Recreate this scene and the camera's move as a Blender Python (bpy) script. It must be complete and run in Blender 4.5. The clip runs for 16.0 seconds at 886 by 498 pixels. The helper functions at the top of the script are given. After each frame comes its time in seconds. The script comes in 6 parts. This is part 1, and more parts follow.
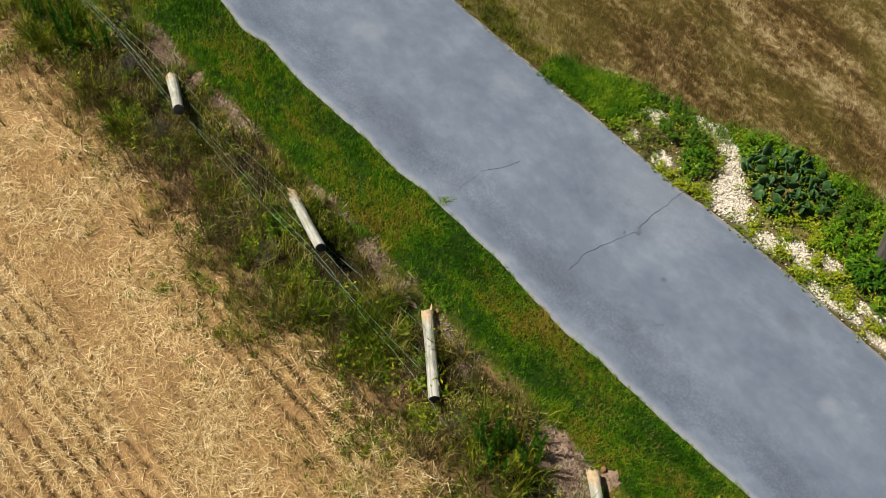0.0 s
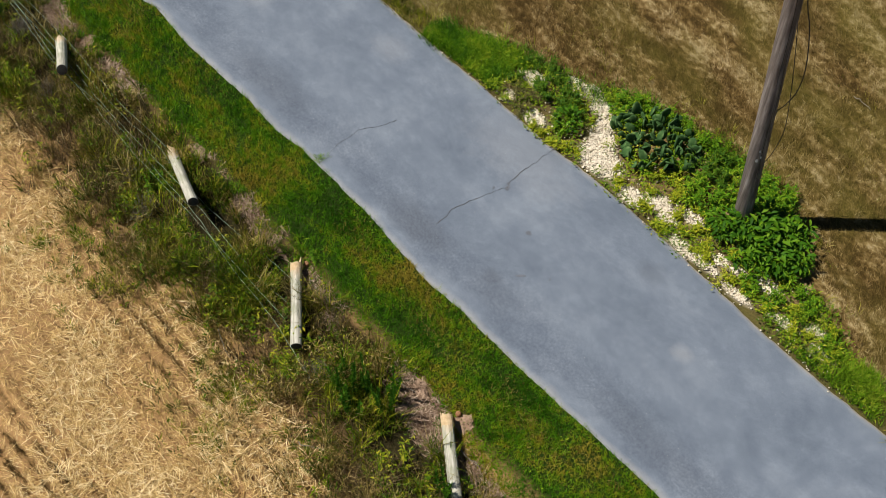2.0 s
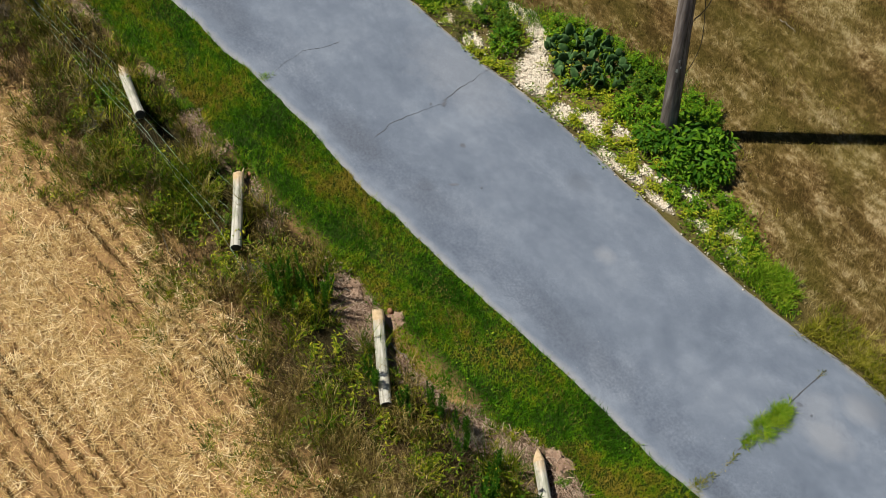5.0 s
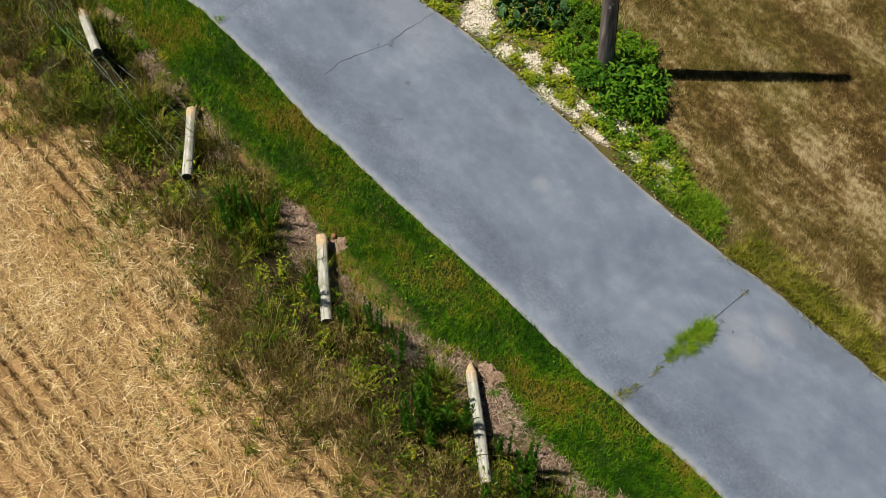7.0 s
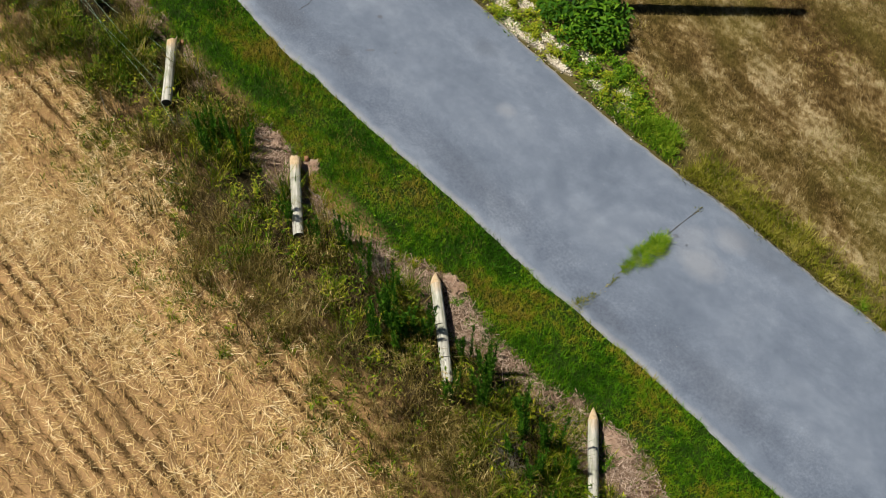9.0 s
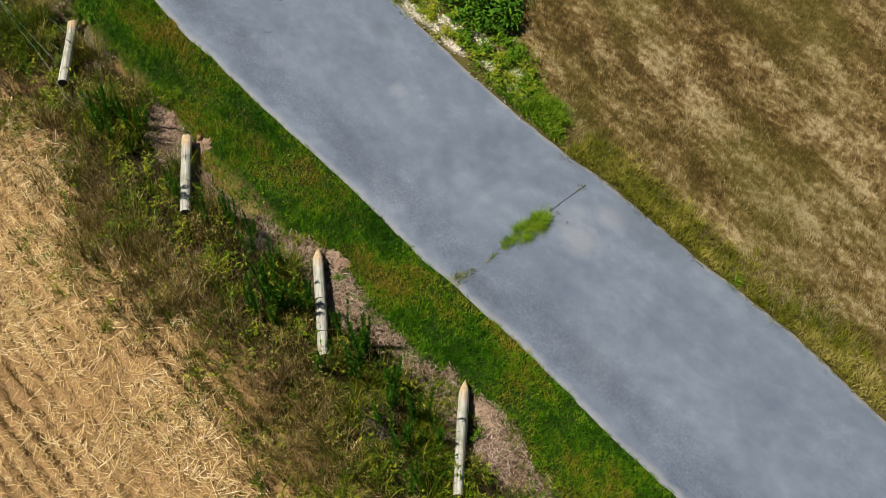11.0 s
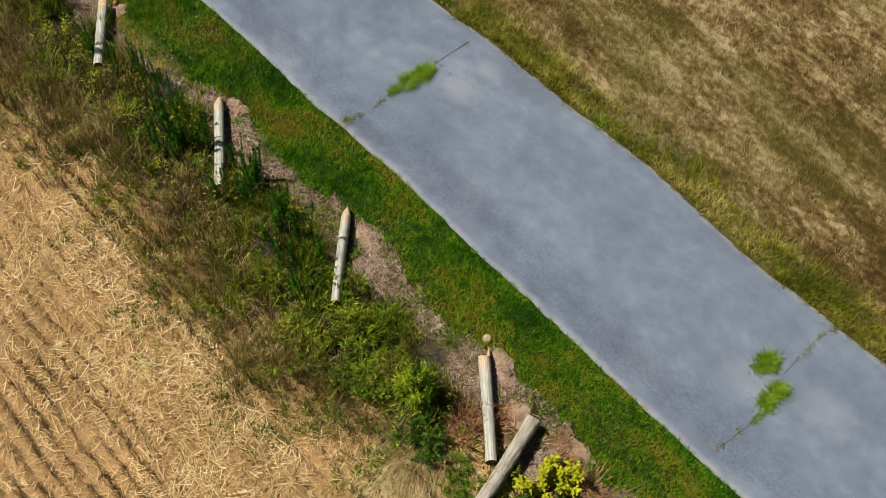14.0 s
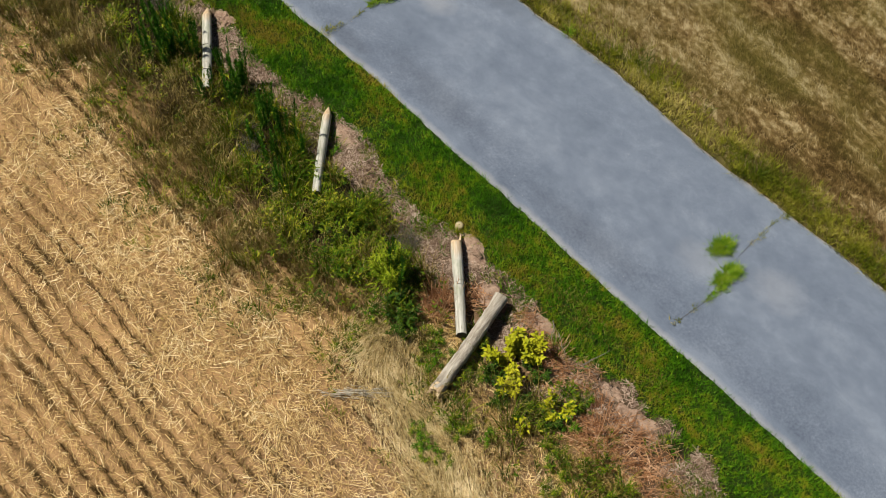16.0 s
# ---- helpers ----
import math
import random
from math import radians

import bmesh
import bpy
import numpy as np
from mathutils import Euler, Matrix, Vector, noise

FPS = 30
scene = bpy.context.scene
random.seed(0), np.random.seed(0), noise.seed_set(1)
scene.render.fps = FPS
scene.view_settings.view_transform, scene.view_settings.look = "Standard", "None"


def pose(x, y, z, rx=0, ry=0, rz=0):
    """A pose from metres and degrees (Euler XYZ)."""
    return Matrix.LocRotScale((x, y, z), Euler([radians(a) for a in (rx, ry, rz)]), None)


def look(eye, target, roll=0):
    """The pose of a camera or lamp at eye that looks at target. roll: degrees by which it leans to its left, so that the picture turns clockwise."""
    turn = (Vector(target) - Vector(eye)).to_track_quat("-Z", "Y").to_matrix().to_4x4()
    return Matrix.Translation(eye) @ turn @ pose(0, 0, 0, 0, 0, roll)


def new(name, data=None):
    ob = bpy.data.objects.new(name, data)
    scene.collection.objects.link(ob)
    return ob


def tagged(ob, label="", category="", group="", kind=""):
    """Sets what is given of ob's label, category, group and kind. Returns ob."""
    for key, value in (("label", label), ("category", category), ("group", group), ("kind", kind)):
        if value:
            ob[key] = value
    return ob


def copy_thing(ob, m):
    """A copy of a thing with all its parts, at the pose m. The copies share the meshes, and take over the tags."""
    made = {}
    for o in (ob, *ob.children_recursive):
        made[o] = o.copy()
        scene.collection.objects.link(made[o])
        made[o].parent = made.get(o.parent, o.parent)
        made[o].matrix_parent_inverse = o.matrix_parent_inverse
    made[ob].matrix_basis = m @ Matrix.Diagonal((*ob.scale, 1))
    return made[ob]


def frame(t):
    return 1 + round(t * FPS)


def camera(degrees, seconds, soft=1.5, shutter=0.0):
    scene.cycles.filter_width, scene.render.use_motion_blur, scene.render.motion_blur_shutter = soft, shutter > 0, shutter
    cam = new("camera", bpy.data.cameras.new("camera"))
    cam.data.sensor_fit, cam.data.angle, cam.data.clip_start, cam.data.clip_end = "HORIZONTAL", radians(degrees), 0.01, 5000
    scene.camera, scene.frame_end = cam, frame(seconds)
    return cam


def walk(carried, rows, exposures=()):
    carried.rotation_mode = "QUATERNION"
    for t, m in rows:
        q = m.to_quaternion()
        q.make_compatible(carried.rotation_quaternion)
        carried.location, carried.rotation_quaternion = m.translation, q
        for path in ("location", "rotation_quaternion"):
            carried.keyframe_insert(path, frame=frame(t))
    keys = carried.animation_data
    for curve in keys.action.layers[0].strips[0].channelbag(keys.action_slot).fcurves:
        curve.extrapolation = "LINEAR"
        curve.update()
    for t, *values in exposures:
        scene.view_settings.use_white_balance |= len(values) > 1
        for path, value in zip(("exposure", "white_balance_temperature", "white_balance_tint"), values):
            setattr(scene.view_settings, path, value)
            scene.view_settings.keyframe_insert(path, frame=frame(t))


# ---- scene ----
cam = camera(40.0, 16.0, soft=0.8)
# seconds, eye x y z, turn rx ry rz
PATH_ROWS = [
    (0.0, -0.024, -0.004, 14.598, 33.164, 1.001, 48.951),
    (0.5, 0.293, 0.207, 14.592, 33.104, 0.924, 48.905),
    (1.0, 0.718, 0.527, 14.594, 33.097, 0.940, 48.883),
    (1.5, 1.184, 0.813, 14.573, 33.136, 0.928, 48.872),
    (2.0, 1.755, 0.864, 14.572, 33.108, 0.903, 48.843),
    (2.5, 2.483, 0.673, 14.552, 33.135, 0.891, 48.840),
    (3.0, 3.040, 0.471, 14.554, 33.073, 0.866, 48.793),
    (5.3, 3.549, 0.628, 14.461, 33.016, 0.824, 48.861),
    (5.5, 3.619, 0.703, 14.478, 32.993, 0.789, 48.857),
    (6.0, 3.909, 0.782, 14.489, 33.027, 0.818, 48.859),
    (6.5, 4.375, 0.639, 14.504, 33.050, 0.744, 48.828),
    (7.0, 4.980, 0.363, 14.505, 33.015, 0.783, 48.830),
    (7.5, 5.588, 0.037, 14.496, 33.071, 0.770, 48.841),
    (8.0, 5.920, -0.160, 14.490, 33.000, 0.821, 48.816),
    (8.2, 5.998, -0.226, 14.497, 33.003, 0.797, 48.817),
    (10.3, 7.169, 0.281, 14.498, 32.990, 0.822, 48.936),
    (10.5, 7.326, 0.429, 14.506, 32.974, 0.842, 48.917),
    (11.0, 7.760, 0.803, 14.512, 32.962, 0.796, 48.922),
    (11.5, 8.340, 0.992, 14.523, 32.974, 0.757, 48.871),
    (12.0, 9.146, 0.884, 14.523, 33.014, 0.718, 48.872),
    (12.5, 9.971, 0.655, 14.511, 32.987, 0.716, 48.829),
    (13.0, 10.386, 0.506, 14.521, 32.992, 0.767, 48.760),
    (13.5, 10.649, 0.380, 14.508, 32.911, 0.761, 48.762),
    (14.0, 10.933, 0.198, 14.493, 32.896, 0.723, 48.764),
    (14.5, 11.270, -0.023, 14.500, 32.871, 0.703, 48.755),
    (15.0, 11.670, -0.263, 14.481, 32.864, 0.711, 48.778),
    (15.5, 12.107, -0.503, 14.473, 32.852, 0.710, 48.775),
    (16.0, 12.490, -0.727, 14.502, 32.696, 0.622, 48.709),
]
walk(cam, [(t, pose(x, y, z, rx, ry, rz)) for t, x, y, z, rx, ry, rz in PATH_ROWS])

# ---- light: high summer sun and clear sky ----
SUN_UP, SUN_WAY = radians(58.5), (0.79, 0.613)
world = bpy.data.worlds.new("sky")
scene.world = world
world.use_nodes = True
wn = world.node_tree.nodes
sky = wn.new("ShaderNodeTexSky")
sky.sky_type, sky.sun_disc = "NISHITA", False
sky.air_density, sky.dust_density, sky.altitude = 0.6, 0.2, 800
sky.sun_elevation, sky.sun_rotation = SUN_UP, math.atan2(-SUN_WAY[0], -SUN_WAY[1])
world.node_tree.links.new(sky.outputs[0], wn["Background"].inputs[0])
wn["Background"].inputs[1].default_value = 0.04
sun_data = bpy.data.lights.new("sun", "SUN")
sun_data.energy, sun_data.angle, sun_data.color = 5.0, radians(0.55), (1.0, 0.95, 0.86)
sun = new("sun", sun_data)
sun.matrix_world = look((-SUN_WAY[0] * 40 * math.cos(SUN_UP), -SUN_WAY[1] * 40 * math.cos(SUN_UP), 40 * math.sin(SUN_UP)), (0, 0, 0))
scene.view_settings.exposure = 0.07

# ---- plan: x runs along the road, y across it ----
X0, X1 = -18.5, 15.0
rng = np.random.default_rng(7)


def lattice(x, y, seed):
    xi, yi = np.floor(x).astype(np.int64), np.floor(y).astype(np.int64)
    fx, fy = x - xi, y - yi
    fx, fy = fx * fx * (3 - 2 * fx), fy * fy * (3 - 2 * fy)

    def h(a, b):
        n = (a * 374761393 + b * 668265263 + seed * 974634777) & 0x7FFFFFFF
        n = ((n ^ (n >> 13)) * 1274126177) & 0x7FFFFFFF
        return ((n ^ (n >> 16)) & 0xFFFF) / 65535.0
    return (h(xi, yi) * (1 - fx) + h(xi + 1, yi) * fx) * (1 - fy) + (h(xi, yi + 1) * (1 - fx) + h(xi + 1, yi + 1) * fx) * fy


def fbm(x, y, scale, seed=0, octaves=3):
    x, y = np.asarray(x, float), np.asarray(y, float)
    total, amp, norm = np.zeros_like(x), 1.0, 0.0
    for o in range(octaves):
        total += amp * lattice(x * scale * 2 ** o + 51.3 * o, y * scale * 2 ** o + 17.7 * o, seed + o)
        norm += amp
        amp *= 0.5
    return total / norm


def smooth(a, b, x):
    k = np.clip((np.asarray(x, float) - a) / (b - a), 0, 1)
    return k * k * (3 - 2 * k)


EDGE_X = [-18, -12, -10, -7, -5, -3, -1.5, 0.7, 2, 3.3, 4.5, 6, 12]
EDGE_Y = [3.6, 3.35, 3.5, 3.6, 3.35, 2.95, 3.1, 3.25, 3.2, 3.05, 3.35, 3.75, 3.8]


def field_edge(x):
    x = np.asarray(x, float)
    return np.interp(x, EDGE_X, EDGE_Y) + 0.35 * (fbm(x, 0 * x, 0.7, 3) - 0.5)


LEFT_X = [-18, -13.4, -12.8, -12.3, -11.3, -9.6, -8.9, -8.4, -7.7, -6.6, -5.8, -5.2, -4.6, -4.0, -3.2, -2.2, -1.2, -0.3, 0.6, 1.0, 1.6, 2.2, 3.4, 4.2, 5.3, 6.4, 7.5, 8.9, 15]
LEFT_Y = [6.5, 6.53, 6.42, 6.54, 6.45, 6.5, 6.46, 6.53, 6.53, 6.51, 6.44, 6.42, 6.46, 6.44, 6.45, 6.48, 6.51, 6.5, 6.49, 6.55, 6.55, 6.59, 6.57, 6.54, 6.57, 6.56, 6.55, 6.57, 6.58]
RIGHT_X = [-18, -10.7, -9.3, -8.2, -7.4, -6.5, -5.9, -5.3, -4.5, -3.5, -2.3, -1.5, -0.4, 0.2, 0.7, 1.2, 2.1, 3.0, 3.8, 4.7, 5.3, 5.9, 6.5, 7.1, 7.6, 8.9, 15]
RIGHT_Y = [9.5, 9.47, 9.44, 9.42, 9.43, 9.41, 9.39, 9.45, 9.46, 9.43, 9.37, 9.32, 9.32, 9.33, 9.38, 9.43, 9.43, 9.43, 9.48, 9.5, 9.48, 9.43, 9.38, 9.37, 9.42, 9.44, 9.45]


def road_left(x):
    return np.interp(x, LEFT_X, LEFT_Y) + 0.035 * (fbm(x, np.zeros_like(x), 6.0, 22, 3) - 0.5)


def road_right(x):
    return np.interp(x, RIGHT_X, RIGHT_Y) + 0.035 * (fbm(x, np.zeros_like(x), 5.0, 32, 3) - 0.5)


def rows_show(x, y):
    return 1 - 0.85 * smooth(0.8, 1.8, y) * (1 - smooth(-9.5, -6.5, x))


def row_phase(x, y):
    """Distance across the drill rows, which waver a little."""
    return y + 0.05 * (fbm(x, y, 0.25, 9) - 0.5) + 0.07 * (fbm(x, y, 1.1, 10) - 0.5) + 0.05 * (fbm(x, y, 4.0, 13, 2) - 0.5)


VERGE_X = [-18, -8.2, -7.2, -6.3, -5.3, -4.3, -3, -2, -1.2, -0.7, -0.2, 0.5, 1.1, 2, 3, 3.9, 4.6, 6, 6.7, 8.1, 8.6, 9.1, 10]
VERGE_Y = [5.3, 5.42, 5.33, 5.28, 5.31, 5.4, 5.08, 5.12, 5.32, 5.5, 5.58, 5.5, 5.42, 5.59, 5.7, 5.5, 5.52, 5.72, 5.66, 5.55, 5.8, 5.67, 5.6]
THATCH_X = [-18, -5, -3.5, -1.1, -0.3, 0.5, 0.9, 1.7, 2.7, 3.5, 4.3, 5, 5.6, 7, 9, 12]
THATCH_Y = [4.98, 4.95, 4.84, 4.9, 4.97, 4.92, 5.15, 5.18, 4.86, 5.24, 5.18, 5.06, 4.8, 4.7, 4.75, 4.7]


def verge_low(x):
    return np.interp(x, VERGE_X, VERGE_Y) + 0.22 * (fbm(x, np.zeros_like(x), 1.8, 55, 4) - 0.5)


def thatch_low(x):
    return np.interp(x, THATCH_X, THATCH_Y) + 0.4 * (fbm(x, np.zeros_like(x), 1.6, 58, 4) - 0.5)


def thatch_cover(x, y):
    band = smooth(-0.14, 0.1, y - thatch_low(x) - 0.2 * (fbm(x, y, 3.0, 60) - 0.5)) * (1 - smooth(-0.08, 0.1, y - verge_low(x) - 0.3 * (fbm(x, y, 3.0, 56) - 0.5)))
    whole = smooth(-5.2, -3.8, x)
    band = band * (1 - (1 - whole) * smooth(0.18, 0.34, verge_low(x) - y))
    band = band * (1 - smooth(5.4, 6.4, x) * (1 - smooth(0.46, 0.6, fbm(x, y, 1.9, 62, 4))))
    return band * (whole * (0.55 + 0.45 * smooth(0.3, 0.5, fbm(x, y, 2.2, 75, 4))) + (1 - whole) * smooth(0.40, 0.56, fbm(x, y, 1.3, 75, 4)))


# where the weed strip's ground takes the near-black colour of shaded gaps
def strip_shade_floor(x, y):
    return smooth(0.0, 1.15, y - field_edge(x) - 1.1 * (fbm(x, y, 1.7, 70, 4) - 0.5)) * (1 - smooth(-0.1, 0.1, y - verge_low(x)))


def gravel_top(x):
    return np.interp(x, [-8.4, -7.6, -6.9, -6.2, -5.5, -5.0, -4.4, -3.4, -2.4, -1.6, -0.9, -0.4], [9.5, 10.1, 10.35, 10.6, 10.65, 10.5, 10.2, 10.2, 10.2, 10.3, 10.0, 9.5])


def on_gravel(x, y):
    cover = np.zeros_like(x)
    for cx, cy, rx, ry in GRAVEL:
        cover = np.maximum(cover, 1 - smooth(0.6, 1.15, np.hypot((x - cx) / rx, (y - cy) / ry) + 0.5 * (fbm(x, y, 3.0, 83) - 0.5)))
    return smooth(-0.06, 0.0, y - road_right(x)) * np.maximum(cover, 0.02 * (1 - smooth(-0.12, 0.08, y - gravel_top(x))))


GRAVEL = [(-7.0, 10.11, 0.28, 0.15), (-6.43, 10.52, 0.24, 0.13), (-6.15, 10.6, 0.26, 0.15), (-5.85, 10.48, 0.2, 0.18), (-5.6, 10.26, 0.19, 0.26), (-5.38, 9.98, 0.25, 0.24), (-5.15, 9.74, 0.45, 0.27), (-7.0, 9.6, 0.12, 0.12),
          (-6.45, 9.58, 0.22, 0.14), (-5.48, 10.77, 0.12, 0.09), (-4.45, 9.62, 0.34, 0.15), (-4.05, 9.84, 0.26, 0.16), (-3.74, 9.72, 0.22, 0.13), (-3.56, 9.99, 0.2, 0.12), (-3.25, 9.52, 0.4, 0.12), (-2.9, 9.55, 0.3, 0.1),
          (-2.78, 9.75, 0.14, 0.1), (-2.5, 9.8, 0.16, 0.09), (-2.03, 9.93, 0.26, 0.11), (-1.14, 9.85, 0.17, 0.1), (-0.86, 9.64, 0.2, 0.1), (-1.6, 9.64, 0.3, 0.09), (-2.3, 9.5, 0.25, 0.08)]
SOIL = [(-12.5, 5.2, 0.18, 0.22), (-9.42, 5.27, 0.22, 0.18), (-3.35, 5.38, 0.16, 0.14), (-0.33, 5.6, 0.26, 0.14), (2.84, 5.56, 0.28, 0.17), (5.66, 5.62, 0.32, 0.18), (8.5, 5.52, 0.24, 0.14), (9.0, 5.45, 0.45, 0.16), (-4.1, 5.3, 0.2, 0.12), (-7.3, 5.15, 0.3, 0.13), (7.1, 5.5, 0.3, 0.14), (6.35, 5.32, 0.34, 0.17)]


def bare(x, y):
    """1 where the soil lies open beside the posts."""
    k = np.zeros_like(x)
    for cx, cy, rx, ry in SOIL:
        k = np.maximum(k, np.exp(-((x - cx) / rx) ** 2 * 0.9 - ((y - cy) / ry) ** 2 * 0.9))
    return smooth(0.35, 0.6, k)



def ground_z(x, y):
    x, y = np.asarray(x, float), np.asarray(y, float)
    field = 1 - smooth(-0.25, 0.35, y - field_edge(x))
    row = np.cos(2 * np.pi * row_phase(x, y) / 0.225) * ((y > -3.85) & (x > X0 - 0.05) & (x < X1 + 0.05))
    deep = 0.08 + 0.9 * smooth(0.45, 0.68, fbm(x * 0.4, y, 0.9, 12, 4)) + 0.25 * (1 - smooth(0.5, 1.6, y))
    z = -0.07 + 0.028 * row * field * deep * rows_show(x, y) + 0.05 * (fbm(x, y, 1.3, 5) - 0.5) * (1 - field) * (1 - smooth(5.2, 6.0, y)) + 0.02 * (fbm(x, y, 7, 6, 2) - 0.5)
    z = z - 0.06 * np.exp(-((y - 4.9) / 0.7) ** 2)
    z = z + smooth(5.3, 6.3, y) * 0.052
    z = z + 0.035 * (fbm(x, y, 9, 7, 2) - 0.5) * smooth(5.3, 5.6, y) * (1 - smooth(6.3, 6.45, y))
    under = smooth(6.6, 6.72, y) * (1 - smooth(9.16, 9.28, y))
    z = z - 0.09 * under
    z = z + smooth(9.0, 9.6, y) * (0.0 + 0.03 * (fbm(x, y, 0.7, 8) - 0.5))
    return z


# ---- mesh helpers ----
def mesh_data(name, verts, faces, material, smooth_shade=False):
    me = bpy.data.meshes.new(name)
    verts = np.asarray(verts, np.float32).reshape(-1, 3)
    if isinstance(faces, np.ndarray):
        k = faces.shape[1]
        me.vertices.add(len(verts))
        me.vertices.foreach_set("co", verts.ravel())
        me.loops.add(faces.size)
        me.loops.foreach_set("vertex_index", faces.astype(np.int32).ravel())
        me.polygons.add(len(faces))
        me.polygons.foreach_set("loop_start", np.arange(0, faces.size, k, dtype=np.int32))
        me.polygons.foreach_set("loop_total", np.full(len(faces), k, np.int32))
    else:
        me.from_pydata(verts.tolist(), [], faces)
    me.update(calc_edges=True)
    if smooth_shade:
        me.polygons.foreach_set("use_smooth", np.ones(len(me.polygons), bool))
    me.materials.append(material)
    return me


def piece(name, verts, faces, material, parent=None, label="", smooth_shade=False, kind=""):
    """One mesh object, with its vertices in the parent's space."""
    ob = new(name, mesh_data(name, verts, faces, material, smooth_shade))
    if parent is not None:
        ob.parent = parent
    return tagged(ob, label, kind=kind)


def thing(name, place, label, category, group=""):
    ob = new(name)
    ob.location = place
    ob.empty_display_size = 0.2
    return tagged(ob, label, category, group)


def blades(P, h, w, heading, lean, bend=None):
    """Grass blades on points P: one triangle each, or three where bend gives the tip's lean."""
    n = len(P)
    d = np.stack([np.cos(heading), np.sin(heading), np.zeros(n)], 1)
    turn = heading + np.pi / 2 + rng.uniform(-0.9, 0.9, n)
    s = np.stack([np.cos(turn), np.sin(turn), np.zeros(n)], 1) * (np.broadcast_to(w, n) * 0.5)[:, None]
    up = np.array([0, 0, 1.0])
    h = np.broadcast_to(h, n)[:, None]
    lean = np.broadcast_to(lean, n)[:, None]
    if bend is None:
        tip = P + h * (d * np.sin(lean) + up * np.cos(lean))
        return np.stack([P - s, P + s, tip], 1).reshape(-1, 3), np.arange(3 * n).reshape(-1, 3)
    bend = np.broadcast_to(bend, n)[:, None]
    mid = P + 0.55 * h * (d * np.sin(lean) + up * np.cos(lean))
    tip = mid + 0.5 * h * (d * np.sin(bend) + up * np.cos(bend))
    v = np.stack([P - s, P + s, mid - 0.8 * s, mid + 0.8 * s, tip], 1).reshape(-1, 3)
    f = (np.array([[0, 1, 3], [0, 3, 2], [2, 3, 4]])[None] + 5 * np.arange(n)[:, None, None]).reshape(-1, 3)
    return v, f


def leaves(P, d, length, width, droop=0.0, fold=0.12):
    """Pointed leaves from points P along the directions d: four triangles each, folded along the midrib."""
    n = len(P)
    d = d / np.linalg.norm(d, axis=1, keepdims=True)
    s = np.cross(d, np.array([0, 0, 1.0])) + rng.normal(0, 0.25, (n, 3))
    s = s / np.linalg.norm(s, axis=1, keepdims=True)
    up = np.cross(s, d)
    L, W = np.broadcast_to(length, n)[:, None], np.broadcast_to(width, n)[:, None]
    mid = P + d * L * 0.45
    tip = P + d * L - np.array([0, 0, 1.0]) * L * droop
    v = np.stack([P, mid - s * W * 0.5 + up * W * fold, mid, mid + s * W * 0.5 + up * W * fold, tip], 1).reshape(-1, 3)
    f = (np.array([[0, 2, 1], [0, 3, 2], [1, 2, 4], [2, 3, 4]])[None] + 5 * np.arange(n)[:, None, None]).reshape(-1, 3)
    return v, f


def rods(A, B, r):
    """Thin three-sided stalks from A to B."""
    n = len(A)
    d = B - A
    d = d / (np.linalg.norm(d, axis=1, keepdims=True) + 1e-9)
    s = np.cross(d, np.array([0.31, 0.22, 0.92]))
    s = s / (np.linalg.norm(s, axis=1, keepdims=True) + 1e-9)
    u = np.cross(d, s)
    r = np.broadcast_to(r, n)[:, None]
    ring = [np.cos(a) * s + np.sin(a) * u for a in (0, 2.094, 4.189)]
    v = np.stack([A + k * r for k in ring] + [B + k * r * 0.6 for k in ring], 1).reshape(-1, 3)
    f = (np.array([[0, 1, 4], [0, 4, 3], [1, 2, 5], [1, 5, 4], [2, 0, 3], [2, 3, 5]])[None] + 6 * np.arange(n)[:, None, None]).reshape(-1, 3)
    return v, f


def tube(points, r, sides=6):
    """A bent tube through points, with one radius or one for each point."""
    P = np.asarray(points, float)
    r = np.broadcast_to(r, len(P))
    T = np.gradient(P, axis=0)
    T = T / np.linalg.norm(T, axis=1, keepdims=True)
    ref = np.array([0, 0, 1.0]) if abs(T[:, 2]).mean() < 0.7 else np.array([1.0, 0, 0])
    S = np.cross(T, ref)
    S = S / np.linalg.norm(S, axis=1, keepdims=True)
    U = np.cross(T, S)
    a = np.arange(sides) * 2 * np.pi / sides
    v = P[:, None] + r[:, None, None] * (np.cos(a)[None, :, None] * S[:, None] + np.sin(a)[None, :, None] * U[:, None])
    f = []
    for i in range(len(P) - 1):
        for j in range(sides):
            k = (j + 1) % sides
            f += [[i * sides + j, i * sides + k, (i + 1) * sides + k], [i * sides + j, (i + 1) * sides + k, (i + 1) * sides + j]]
    for i in range(1, sides - 1):
        f += [[0, i + 1, i], [(len(P) - 1) * sides, (len(P) - 1) * sides + i, (len(P) - 1) * sides + i + 1]]
    return v.reshape(-1, 3), np.array(f)


def scatter(n, x0, x1, y0, y1, chance=None):
    x, y = rng.uniform(x0, x1, n), rng.uniform(y0, y1, n)
    if chance is not None:
        k = rng.random(n) < chance(x, y)
        x, y = x[k], y[k]
    z = ground_z(x, y)
    return np.stack([x, y, np.where(y > 9.1, np.maximum(z, -0.006), z)], 1)


